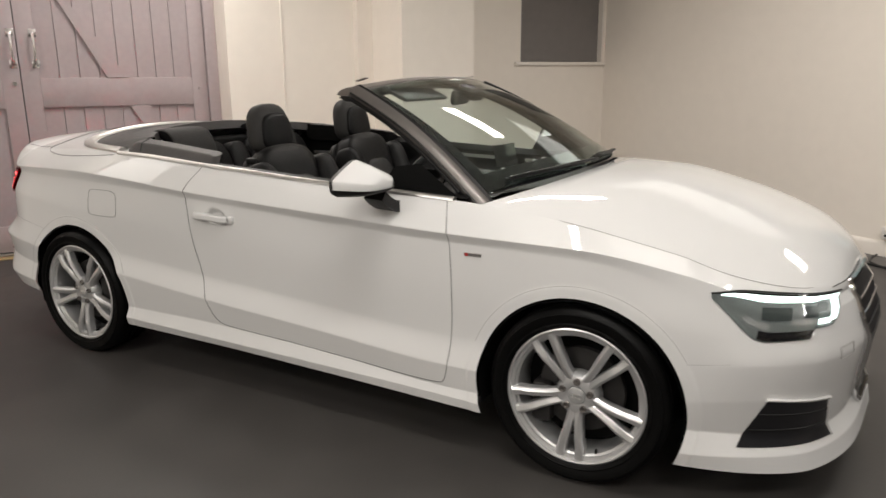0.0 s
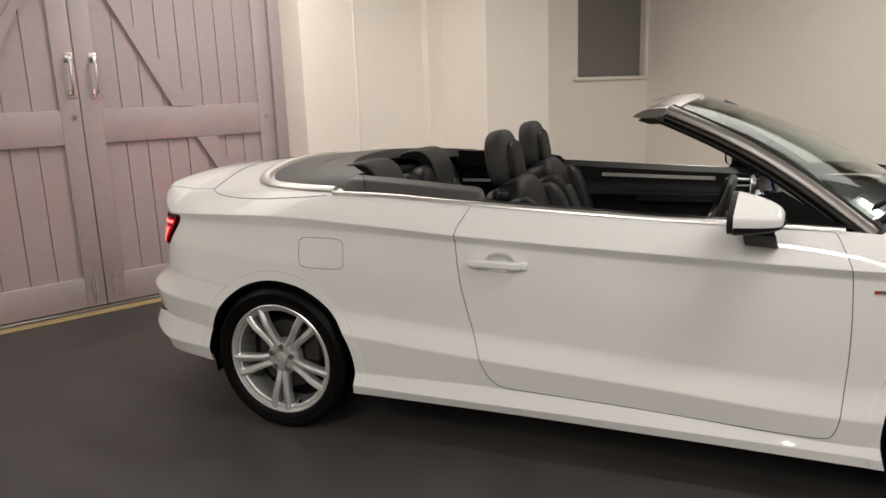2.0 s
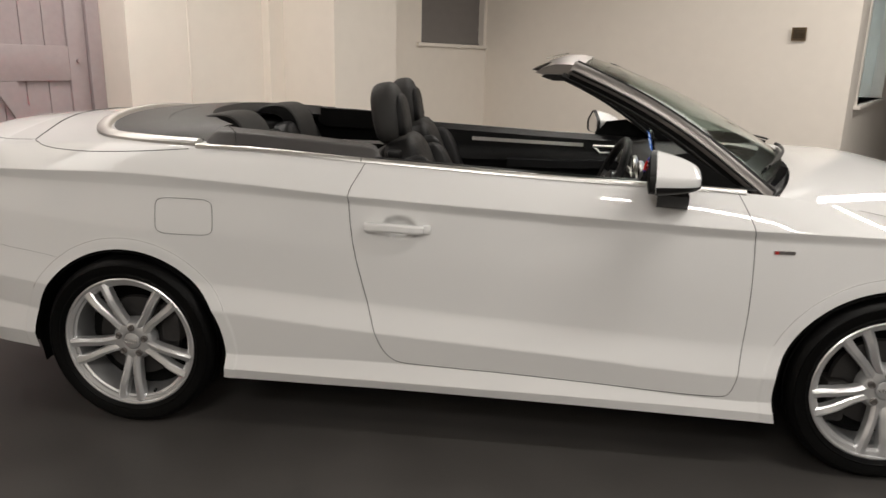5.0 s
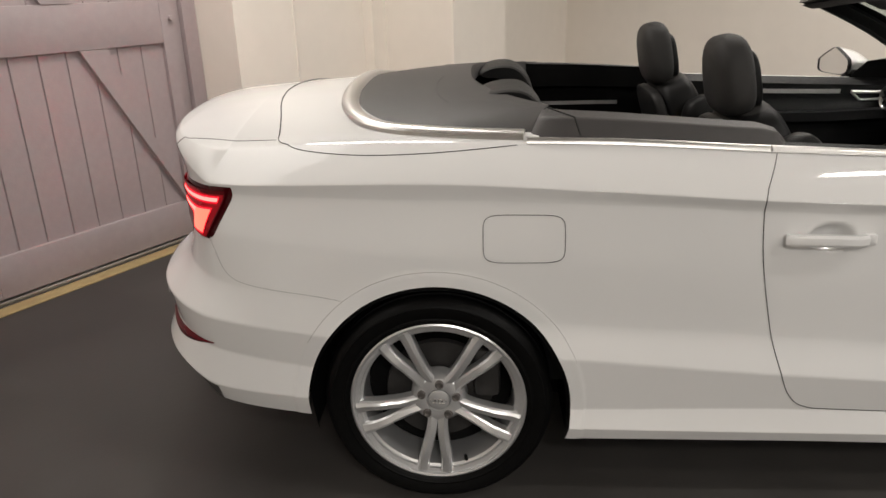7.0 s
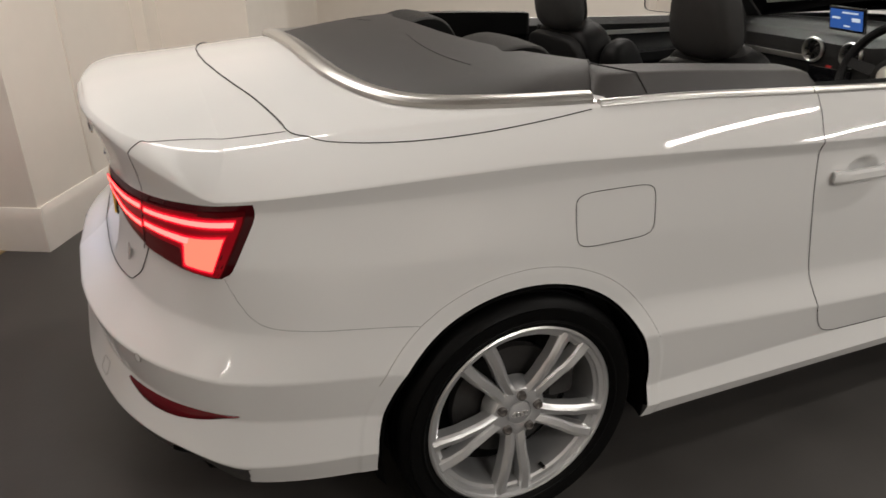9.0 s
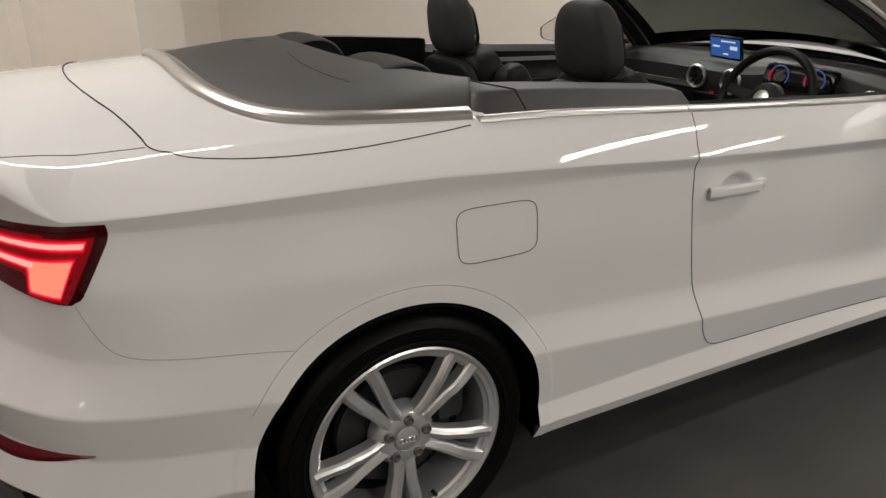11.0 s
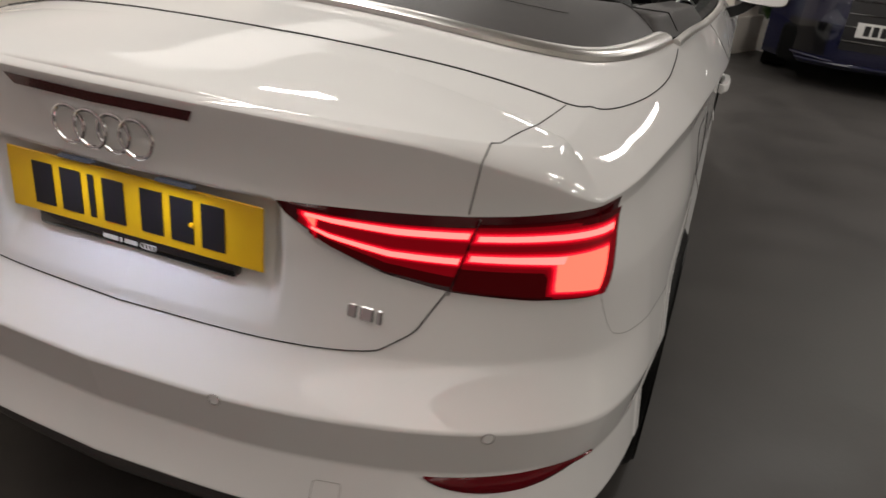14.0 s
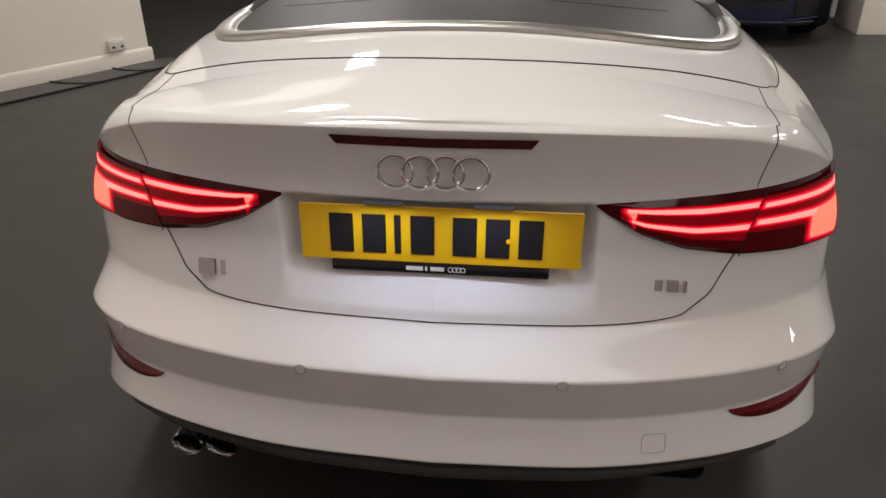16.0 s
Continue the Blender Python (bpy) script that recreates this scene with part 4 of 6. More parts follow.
    # parking sensors
    for y in (.243, .66):
        z = .580 if y < .5 else .572
        c = Vector(on_body(t_rear(y, z), z, 0.0015, side))
        nrm = (Vector(on_body(t_rear(y, z), z, 0.02, side)) - c).normalized()
        q = nrm.to_track_quat("Y", "Z").to_matrix().to_4x4()
        s = part("parking_sensor", moved(lathe([(0.0, 0.0008), (0.0085, 0.0008), (0.0095, 0.0)], 20), Matrix.Translation(c) @ q), PAINT, car)
        part("sensor_ring", moved(tube([(0.0100 * math.cos(w), 0.0004, 0.0100 * math.sin(w)) for w in np.linspace(0, 2 * math.pi, 25)[:-1]], 0.0009, 5, True), Matrix.Translation(c) @ q), GAP_PALE, s)
# tow eye cover
tow = [(-.425 + 0.023 * (abs(math.cos(w)) ** .3) * math.copysign(1, math.cos(w)), .436 + 0.017 * (abs(math.sin(w)) ** .3) * math.copysign(1, math.sin(w))) for w in np.linspace(0, 2 * math.pi, 33)[:-1]]
part("tow_cover", tube([on_body(t_rear(-y, z), z, 0.0008, -1) for y, z in tow], 0.0006, 5, True), GAP_PALE, car)


def on_tail(y, z, off=0.0):
    return on_body(t_rear(abs(y), z), z, off, 1 if y >= 0 else -1)


def tail_frame(y, z):
    """A pose on the tail: local x to the car's right as seen from behind, local z up, local -y outwards."""
    c = Vector(on_tail(y, z))
    up = (Vector(on_tail(y, z + 0.03)) - Vector(on_tail(y, z - 0.03))).normalized()
    right = Vector((0, -1, 0))
    out = right.cross(up).normalized()
    right = up.cross(out).normalized() * 1
    m = Matrix((right, -out, up)).transposed().to_4x4()
    return Matrix.Translation(c) @ m


# high brake lamp
def brake(u, v):
    y = .178 - .356 * u
    z0, z1 = 1.007, 1.025
    ins = 0.012 * (1 - v)
    y = y - math.copysign(ins, y) if abs(y) > .15 else y
    return on_tail(y, z0 + (z1 - z0) * v - 0.012, 0.004)
part("brake_lamp", grid(brake, 40, 5), LENS_MID, boot_lid, "unlit dark red high brake lamp")

# number plate: yellow, with plain bars in place of its characters
plate = part("number_plate", moved(rbox(0.52, 0.111, 0.004, 0.0018, 1), tail_frame(-.006, .812) @ pose(0, -0.020, 0, 90, 0, 0)), PLATE_YELLOW, car, "yellow rear number plate")
for k, (w, x) in enumerate(((.044, -.181), (.044, -.120), (.012, -.076), (.044, -.030), (.044, .048), (.044, .108), (.044, .168))):
    part("character_bar", moved(block(x - w / 2, x + w / 2, -0.026, -0.0238, -.038, .038), tail_frame(-.006, .812)), INK, plate)
part("screw", moved(lathe([(0.0, 0.003), (0.004, 0.002), (0.005, 0.0)], 12), tail_frame(-.006, .812) @ pose(.128, -0.026, -.004, 0, 0, 180)), PLATE_YELLOW, plate)
holder = part("plate_holder", moved(block(-.205, .205, -0.022, 0.0, -.080, -.052, 0.004), tail_frame(-.006, .812)), GLOSS_BLACK, car, "black plate surround strip")
part("lettering_bar", moved(joined(*[block(x, x + w, -0.0228, -0.0215, -.072, -.064) for x, w in ((-.062, .032), (-.026, .004), (-.016, .026))]), tail_frame(-.006, .812)), SOCKET, holder)
part("emblem_mark", moved(joined(*[tube([(.022 + k * .0075 + .0048 * math.cos(w), -0.0228, -.068 + .0048 * math.sin(w)) for w in np.linspace(0, 2 * math.pi, 17)[:-1]], .0007, 5, True) for k in range(4)]), tail_frame(-.006, .812)), SOCKET, holder)
for x in (-.10, .10):
    part("plate_lamp", moved(block(x - .035, x + .035, -0.034, -0.020, .0600, .0640, 0.001), tail_frame(-.006, .812)), LED_COOL, boot_lid, "small lit plate lamp")
    bulb = bpy.data.lights.new("plate_bulb", "AREA")
    bulb.shape, bulb.size, bulb.size_y = "RECTANGLE", 0.12, 0.012
    bulb.energy, bulb.color = 0.26, (0.66, 0.74, 1.0)
    new("plate_bulb", bulb).matrix_world = tail_frame(-.006, .812) @ pose(x, -0.075, .0585, -8, 0, 0)
# emblem: four plain chrome rings; model marks as plain chrome bars
for k in range(4):
    ring = tube([(-.0660 + k * .0440 + .0305 * math.cos(w), -0.0095 - 0.0015 * (k % 2) , .0300 * math.sin(w)) for w in np.linspace(0, 2 * math.pi, 41)[:-1]], .0036, 8, True)
    part("emblem_ring", moved(ring, Matrix.Translation(on_tail(0, .948)) @ pose(0, 0, 0, 0, 0, -90)), CHROME, boot_lid, "chrome emblem ring")
for y, z, bars in ((.437, .714, ((-.040, -.004), (.005, .038))), (-.424, .722, ((-.047, -.028), (-.022, -.003), (.003, .026), (.032, .041)))):
    for a, b in bars:
        part("badge_bar", moved(rbox(b - a, .034 if y > 0 else .024, .004, .002, 1), tail_frame(y, z) @ pose((a + b) / 2, 0, 0, 90, 0, 0)), CHROME, boot_lid, "chrome model badge mark")

# ---- silver trim round the opening, roof cover, waist strips
TRIM_P = ((-1.585, 0.0), (-1.585, .20), (-1.575, .35), (-1.54, .49), (-1.475, .592), (-1.375, .652), (-1.23, .690), (-1.06, .7155))
trim_t = np.r_[0, np.cumsum(np.hypot(*np.diff(np.array(TRIM_P), axis=0).T))]
def trim_at(s):
    x, y = float(pchip(trim_t, [p[0] for p in TRIM_P], s)), float(pchip(trim_t, [p[1] for p in TRIM_P], s))
    return x, y
trim_pts, trim_up = [], []
for s in np.r_[-np.linspace(trim_t[-1], 0, 60), np.linspace(0, trim_t[-1], 60)[1:]]:
    x, y = trim_at(abs(s))
    trim_pts.append(on_deck(x, math.copysign(y, s), 0.006))
    trim_up.append((0.0, 0.25 * math.copysign(1, s) * (y / .7) ** 2, 1))
part("trim_strip", sweep(trim_pts, [(-.029, -.006), (-.027, .003), (-.021, .008), (-.013, .0108), (-.002, .0115), (.010, .0095), (.020, .0045), (.026, -.006)], trim_up), ALU, car, "satin aluminium trim round the roof cover")

for side in (1, -1):
    waist = []
    for x in np.linspace(-1.055, .80, 60):
        z = float(np.interp(x, EDGE[:, 0][400:960], EDGE[:, 2][400:960]))
        y = float(np.interp(x, EDGE[:, 0][400:960], EDGE[:, 1][400:960]))
        waist.append((x, side * (y - 0.003), z + 0.004))
    sec = [(-.011, -.006), (-.010, .003), (-.006, .0070), (.0, .0082), (.006, .0068), (.011, .002), (.013, -.006)]
    part("waist_strip", sweep(waist[:20], sec), ALU, car, "satin aluminium waist strip")
    part("waist_strip", sweep([tuple(np.add(np.multiply(waist[19], .9), np.multiply(waist[20], .1)))] + waist[20:], sec), ALU, doors[side], "satin aluminium waist strip")


def softcover(u, v):
    """The padded roof cover inside the trim, from the trim's edge in to the cabin's rear rim."""
    s = (2 * u - 1) * trim_t[-1]
    x, y = trim_at(abs(s))
    y = math.copysign(y, s)
    rim_y = .585 * math.copysign(min(1.0, abs(s) / (trim_t[-1] * .80)), s) if s else 0.0
    rim_x = -1.195 + 0.215 * (abs(rim_y) / .585) ** 3
    px, py = x + 0.018 + (rim_x - x - 0.018) * v, y * .975 + (rim_y - y * .975) * v
    base = on_deck(max(x, -1.585), y, 0.002)[2]
    z = base + (1.118 - 0.035 * (abs(rim_y) / .585) ** 2 - base) * (1 - (1 - v) ** 1.8)
    if v > 0.97:
        z -= 0.045
    return (px, py, z)
roof_cover = part("roof_cover", grid(softcover, 81, 34, flip=True), SOFTTOP, car, "dark grey padded soft roof cover")
for sd in (-1, 1):
    crease = [Vector(softcover(0.5 + sd * (0.10 + 0.012 * k), 0.72 - 0.012 * k)) + Vector((0, 0, 0.0015)) for k in range(18)]
    part("cover_joint", tube(crease, 0.0007, 5), GAP, roof_cover)

# padded side rails beside the rear seat, with their flap
for side in (1, -1):
    def rail(u, v, side=side):
        x = -1.085 + 0.69 * u
        zb = float(np.interp(x, EDGE[:, 0][400:960], EDGE[:, 2][400:960]))
        yo = float(np.interp(x, EDGE[:, 0][400:960], EDGE[:, 1][400:960])) - 0.018
        rise = float(np.interp(u, (0, .12, .6, .9, .96, 1), (.040, .056, .048, .044, .036, .004)))
        w = float(np.interp(u, (0, .5, .93, 1), (.135, .115, .105, .03)))
        a = (0.0, .10, .25, .45, .8, 1.0)
        yy = float(np.interp(v, (0, .3, .75, 1), (0, .035, w, w + .004)))
        zz = float(np.interp(v, (0, .3, .75, 1), (.002, rise, rise + .006, -.04)))
        p = Vector((x, side * (yo - yy), zb + zz))
        # flush with the end of the roof cover
        e = Vector(softcover(1.0 if side > 0 else 0.0, .965 * min(v / .75, 1.0)))
        e.z -= .045 * max(0.0, v - .75) / .25
        k = min(u / .22, 1.0)
        return tuple(e.lerp(p, k * k * (3 - 2 * k)))
    rail_ob = part("side_rail", grid(lambda u, v: rail(u, .76 * v), 50, 20, flip=side > 0), SOFTTOP, car, "dark grey padded side rail")
    loop = [rail(u, v) for u, v in ((.006, .04), (.006, .30), (.008, .58), (.03, .70), (.13, .70), (.17, .60), (.225, .3), (.245, .05))]
    part("rail_lining", grid(lambda u, v: rail(u, .76 + .24 * v), 50, 6, flip=side > 0), CARPET, rail_ob, "black inner lining")
    part("flap_joint", tube([(p[0], p[1], p[2] + .001) for p in dense(loop, 4)], .0022, 5), GAP, rail_ob)

# ---- door handles
for side in (1, -1):
    hpts = [(-.425, .787), (-.405, .789), (-.36, .790), (-.31, .789), (-.26, .786), (-.235, .784)]
    offs = (.012, .024, .028, .029, .027, .014)
    # outside the bowl the bar sits on the skin
    y_skin = abs(on_body(t_side(-.44, .787), .787)[1])
    bar = [(x, side * (y_skin - .002 + o), z) for (x, z), o in zip(hpts, offs)]
    h = part("door_handle", sweep(bar, [(-.012, -.013), (.004, -.015), (.009, -.008), (.009, .008), (.004, .015), (-.012, .013)]), PAINT, doors[side])
    part("lock", moved(lathe([(0.0, 0.0015), (0.0075, 0.0015), (0.009, 0.0)], 16), pose(-.405, side * (y_skin + .026), .789, 0, 0, 0 if side > 0 else 180)), ALU, h, "small key lock")
    part("handle_mount", moved(rbox(.03, .02, .03, .006, 2), pose(-.222, side * (y_skin + .002), .769)), PAINT, h)

# badge on the front wing
for side in (1, -1):
    c = on_body(t_side(.905, .765), .765, .001, side)
    b = part("wing_badge", moved(rbox(.066, .004, .013, .0015, 1), pose(c[0] + .01, c[1], c[2] - .0065)), CHROME, car, "small chrome wing badge with a red mark")
    part("badge_mark", moved(rbox(.013, .0052, .011, .001, 1), pose(c[0] - .014, c[1], c[2] - .006)), RED_ENAMEL, b, "red enamel mark")

# ---- door mirrors
def mirror_shell(u, v, side=-1):
    w = 2 * math.pi * u
    a, b = math.cos(w), math.sin(w)
    f = (1 - v) ** 0.5
    inner = -side * a
    if b > 0:
        # a low roof with its ridge near the middle
        c = a + .10 * side * b
        y = .118 * c * f
        z = (.016 + .062 * (1 - min(1.0, math.sqrt(c * c + .004))) ** .85) * min(1.0, b * 5) * f ** 1.5
    else:
        y = .118 * math.copysign(abs(a) ** .6, a) * f
        z = -.047 * abs(b) ** .50 * f ** .8
    return (.132 * (1 - (1 - v) ** 2), y, z + .005 * inner * f)


for side in (1, -1):
    base = Matrix.Translation((.482, side * .955, 1.005)) @ (pose(0, 0, 0, 0, 0, 8 * side))
    mir = part("door_mirror", moved(grid(lambda u, v: mirror_shell(u, v, side), 40, 18, wrap_u=True, flip=True), base), PAINT, doors[side], "white door mirror with black base")
    part("mirror_rim", moved(grid(lambda u, v: (-.018 * v, *[c * (1.012 - .03 * v) for c in mirror_shell(u, 0, side)[1:]]), 40, 4, wrap_u=True), base), TRIM_BLACK, mir)
    part("mirror_glass", moved(joined(([(-.013, *[c * .95 for c in mirror_shell(k / 40, 0, side)[1:]]) for k in range(40)], [tuple(reversed(range(40)))])), base), MIRROR, mir, "mirror glass")
    part("mirror_skirt", moved(grid(lambda u, v: (lambda p: (p[0] * 1.025 + .001, p[1] * 1.03, min(p[2] * 1.06, -.019)))(mirror_shell(.5 + .5 * u, v * .97, side)), 30, 14, flip=True), base), TRIM_BLACK, mir)
    foot = [(.545, side * .93, .955), (.55, side * .905, .93), (.555, side * .875, .912), (.56, side * .85, .905)]
    part("mirror_foot", sweep(foot, [(-.045, -.020), (-.04, .022), (.04, .022), (.05, -.02)], [(0, 0, 1)] * 4), TRIM_BLACK, mir)
    # black triangle at the foot of the screen pillar
    part("quarter_panel", ([(.46, side * .785, .955), (.80, side * .775, .942), (.62, side * .735, 1.05), (.52, side * .75, 1.035)], [(0, 1, 2, 3) if side < 0 else (3, 2, 1, 0)]), CARPET, doors[side])

# ---- windscreen
def ws_point(u, v):
    """u from the car's right (0) to left (1), v from the scuttle up to the header."""
    q = 2 * u - 1
    lo = Vector((1.105 - .235 * abs(q) ** 2.2, .715 * q, 1.008 - .062 * abs(q) ** 2.4))
    hi = Vector((.335 - .085 * abs(q) ** 2.2, .585 * q, 1.358 - .040 * abs(q) ** 2.4))
    p = lo.lerp(hi, v)
    p.z += .030 * math.sin(math.pi * v)
    p.x += .010 * math.sin(math.pi * v)
    return p
screen = part("windscreen", joined(grid(lambda u, v: tuple(ws_point(.015 + .97 * u, .01 + .97 * v)), 33, 17),
                             grid(lambda u, v: tuple(ws_point(.015 + .97 * u, .01 + .97 * v) - Vector((.003, 0, .005))), 33, 17, flip=True)), WINDSCREEN, car, "clear tinted windscreen")
screen.visible_shadow = False
# black ceramic border
for a, b, c, d in ((.012, .988, .0, .125), (.012, .988, .925, 1.0)):
    part("screen_border", grid(lambda u, v: tuple(ws_point(a + (b - a) * u, c + (d - c) * v) - Vector((.004, 0, .007))), 33, 4), GLOSS_BLACK, screen)
for side in (1, -1):
    uu = 0 if side < 0 else 1
    part("screen_border", grid(lambda u, v: tuple(ws_point(abs(uu - (.012 + .035 * u)), v) - Vector((.004, 0, .007))), 4, 17), GLOSS_BLACK, screen)
    run = [ws_point(uu, v) for v in np.linspace(-.06, 1.0, 24)]
    ups = [(.45, side * .75, .62)] * 24
    sg = 1 if side > 0 else -1
    # pillar: dark body, satin outer face
    pil = part("screen_pillar", sweep([p + Vector((-.008, side * .012, -.012)) for p in run], [(-.030, -.034), (-.030, .020), (.030, .020), (.030, -.034)], ups), TRIM_BLACK, car, "black screen pillar with satin outer strip")
    part("pillar_strip", sweep([p + Vector((-.012, side * .020, -.002)) for p in run], [(-.031, -.008), (-.028, .004), (-.018, .0105), (0, .0135), (.018, .0105), (.028, .004), (.031, -.008)], ups), PILLAR, pil, "satin aluminium pillar strip")
    # seal below it
    part("pillar_seal", tube([p + Vector((-.045, side * .006, -.034)) for p in run[3:]], .012, 8), TRIM_BLACK, pil)
head = []
for u in np.linspace(0, 1, 41):
    head.append(ws_point(u, 1.0) + Vector((-.05, 0, -.004)))
header = part("screen_header", sweep(head, [(-.092, -.022), (-.080, -.012), (-.055, .000), (-.02, .008), (.03, .009), (.062, .002), (.060, -.022), (-.06, -.028)]), HEADER, car, "satin aluminium windscreen header")
part("header_lining", sweep([p + Vector((-.005, 0, -.030)) for p in head], [(-.066, -.004), (-.05, .004), (.055, .004), (.055, -.016), (-.02, -.018)]), TRIM_BLACK, header)
for y in (-.50, .50):
    part("latch_plate", moved(rbox(.05, .03, .006, .002, 1), pose(.205, y, 1.352, 0, -14, 0)), CHROME, header)
for side in (1, -1):
    part("sun_visor", moved(rbox(.13, .36, .016, .007, 2), pose(.345, side * .30, 1.285, 0, 24, 0)), PLASTIC_DARK, car)
# inner mirror
inner = part("inner_mirror", moved(rbox(.035, .23, .065, .018, 3), pose(.415, -.02, 1.235, 0, 8, 12)), TRIM_BLACK, car, "black inner rear view mirror")
part("mirror_stem", tube([(.43, 0, 1.27), (.445, 0, 1.30), (.425, 0, 1.325)], .014, 8), TRIM_BLACK, inner)
part("sensor_box", moved(rbox(.10, .11, .05, .016, 2), pose(.455, 0, 1.268, 0, 26, 0)), TRIM_BLACK, inner)
# scuttle and wipers
def scuttle(u, v):
    q = 2 * u - 1
    lo = Vector((1.175 - .26 * abs(q) ** 2.2, .74 * q, .985 - .058 * abs(q) ** 2.4))
    return tuple(Vector(ws_point(u, -.03)).lerp(lo, v) - Vector((0, 0, .012 * math.sin(math.pi * v) + .010)))
scut = part("scuttle_panel", grid(scuttle, 41, 7), TRIM_BLACK, car, "black plastic scuttle panel")
for y0, y1, xo in ((.55, -.05, 1.09), (-.10, -.62, 1.10)):
    arm = [ws_point(.5 + (y0 + (y1 - y0) * k) / 1.45, .02 + .03 * k) + Vector((.02, 0, .012)) for k in np.linspace(0, 1, 12)]
    w = part("wiper", tube(arm, [.007 - .003 * k / 11 for k in range(12)], 8), TRIM_BLACK, car)
    part("wiper_blade", tube([p + Vector((-.012, 0, -.010)) for p in arm[2:]], .006, 6), TRIM_BLACK, w)

# ---- front lamps, grilles
H_TIP = t_side(1.695, .715)
H_END, H_LOW = t_front(.455, .68), t_front(.575, .60)
H_UP = ((0, .12, .4, .8, 1), (.718, .721, .708, .690, .680))
H_LO = ((0, .10, .20, .28, .36, .70, .74, .90, 1), (.706, .662, .615, .583, .573, .574, .602, .600, .602))
for side in (1, -1):
    def hp(q0, q1, r0, r1, off, dome=False, nq=28, nr=7):
        return lamp_patch(H_TIP, H_END, H_LOW, H_UP, H_LO, side, q0, q1, r0, r1, off, nq, nr, dome)
    hl = part("headlamp", hp(0, 1, 0, 1, .003, False, 50, 14), LAMP_INNER, car, "lit LED headlamp with white running light")
    part("running_light", hp(.05, .975, .82, .955, .0065), LED_WHITE, hl, "glowing white running light")
    part("running_light", hp(.875, .965, .20, .84, .0065, False, 8), LED_WHITE, hl)
    part("running_light", hp(.75, .89, .14, .30, .0065), LED_WHITE, hl)
    part("reflector_bezel", joined(hp(.20, .36, .26, .40, .0055), hp(.50, .72, .36, .46, .0055)), LAMP_CLEAR, hl, "pale lamp bezel")
    part("lamp_divider", joined(hp(.30, .72, .03, .22, .005), hp(.02, .98, .955, .995, .005)), GLOSS_BLACK, hl)
    part("projector", joined(hp(.30, .50, .46, .72, .006), hp(.58, .84, .50, .74, .006)), LAMP_DEEP, hl)
    part("cover", hp(0, 1, 0, 1, .011, True, 50, 14), CLEAR, hl, "clear lamp cover").visible_shadow = False
    part("lamp_edge", tube([on_body(H_TIP + q * (H_END - H_TIP), float(np.interp(q, *H_UP)) + .002, .003, side) for q in np.linspace(0, 1, 40)], .003, 6), GAP, hl)
    # side intake
    I_LO, I_HI = (t_side(1.803, .225), t_front(.552, .22)), (t_side(1.880, .387), t_front(.586, .36))
    def intake(u, v, side=side):
        a, b = (I_LO[k] + (I_HI[k] - I_LO[k]) * v for k in (0, 1))
        return on_body(a + (b - a) * u, (.224 - .006 * u) + (.163 - .023 * u) * v, .003, side)
    ik = part("side_intake", grid(intake, 24, 9, flip=side > 0), HONEY, car, "black lower side intake")
    for v in (.33, .68):
        part("intake_slat", tube([Vector(intake(u, v)) for u in np.linspace(.02, .98, 14)], .003, 6), TRIM_BLACK, ik)
    brow = [intake(u, 1.0) for u in np.linspace(-.03, 1.0, 20)] + [intake(1.0, v) for v in np.linspace(.95, 0, 8)]
    part("intake_edge", sweep(brow, [(-.004, -.004), (-.004, .006), (.002, .009), (.006, .004), (.006, -.004)], [(.5, side * .6, .3)] * 28), PAINT, ik)
    part("washer_cover", tube([on_body(t_front(y, z), z, .001, side) for y, z in dense(((.58, .525), (.50, .527), (.50, .49), (.58, .488)), 5, True)], .0008, 5, True), GAP_PALE, car)
def grille(u, v):
    y = (2 * u - 1)
    z = .225 + .465 * v
    hw = float(np.interp(z, (.21, .30, .58, .70), (.22, .30, .385, .36)))
    return on_body(t_front(abs(y) * hw, z), z, .006, 1 if y >= 0 else -1)
gr = part("radiator_grille", grid(grille, 41, 30, flip=True), HONEY, car, "black honeycomb front grille with chrome surround")
rim = [Vector(grille(u, 1)) for u in np.linspace(0, 1, 30)] + [Vector(grille(1, v)) for v in np.linspace(.97, .03, 20)] + [Vector(grille(u, 0)) for u in np.linspace(1, 0, 30)] + [Vector(grille(0, v)) for v in np.linspace(.03, .97, 20)]
part("grille_surround", tube(rim, .011, 8, True), CHROME, gr, "chrome grille surround")
for k in range(9):
    part("grille_bar", tube([Vector(grille(u, .07 + .10 * k)) + Vector((.003, 0, 0)) for u in np.linspace(.02, .98, 22)], .0035, 6), CHROME if k in (7, 8) else TRIM_BLACK, gr)


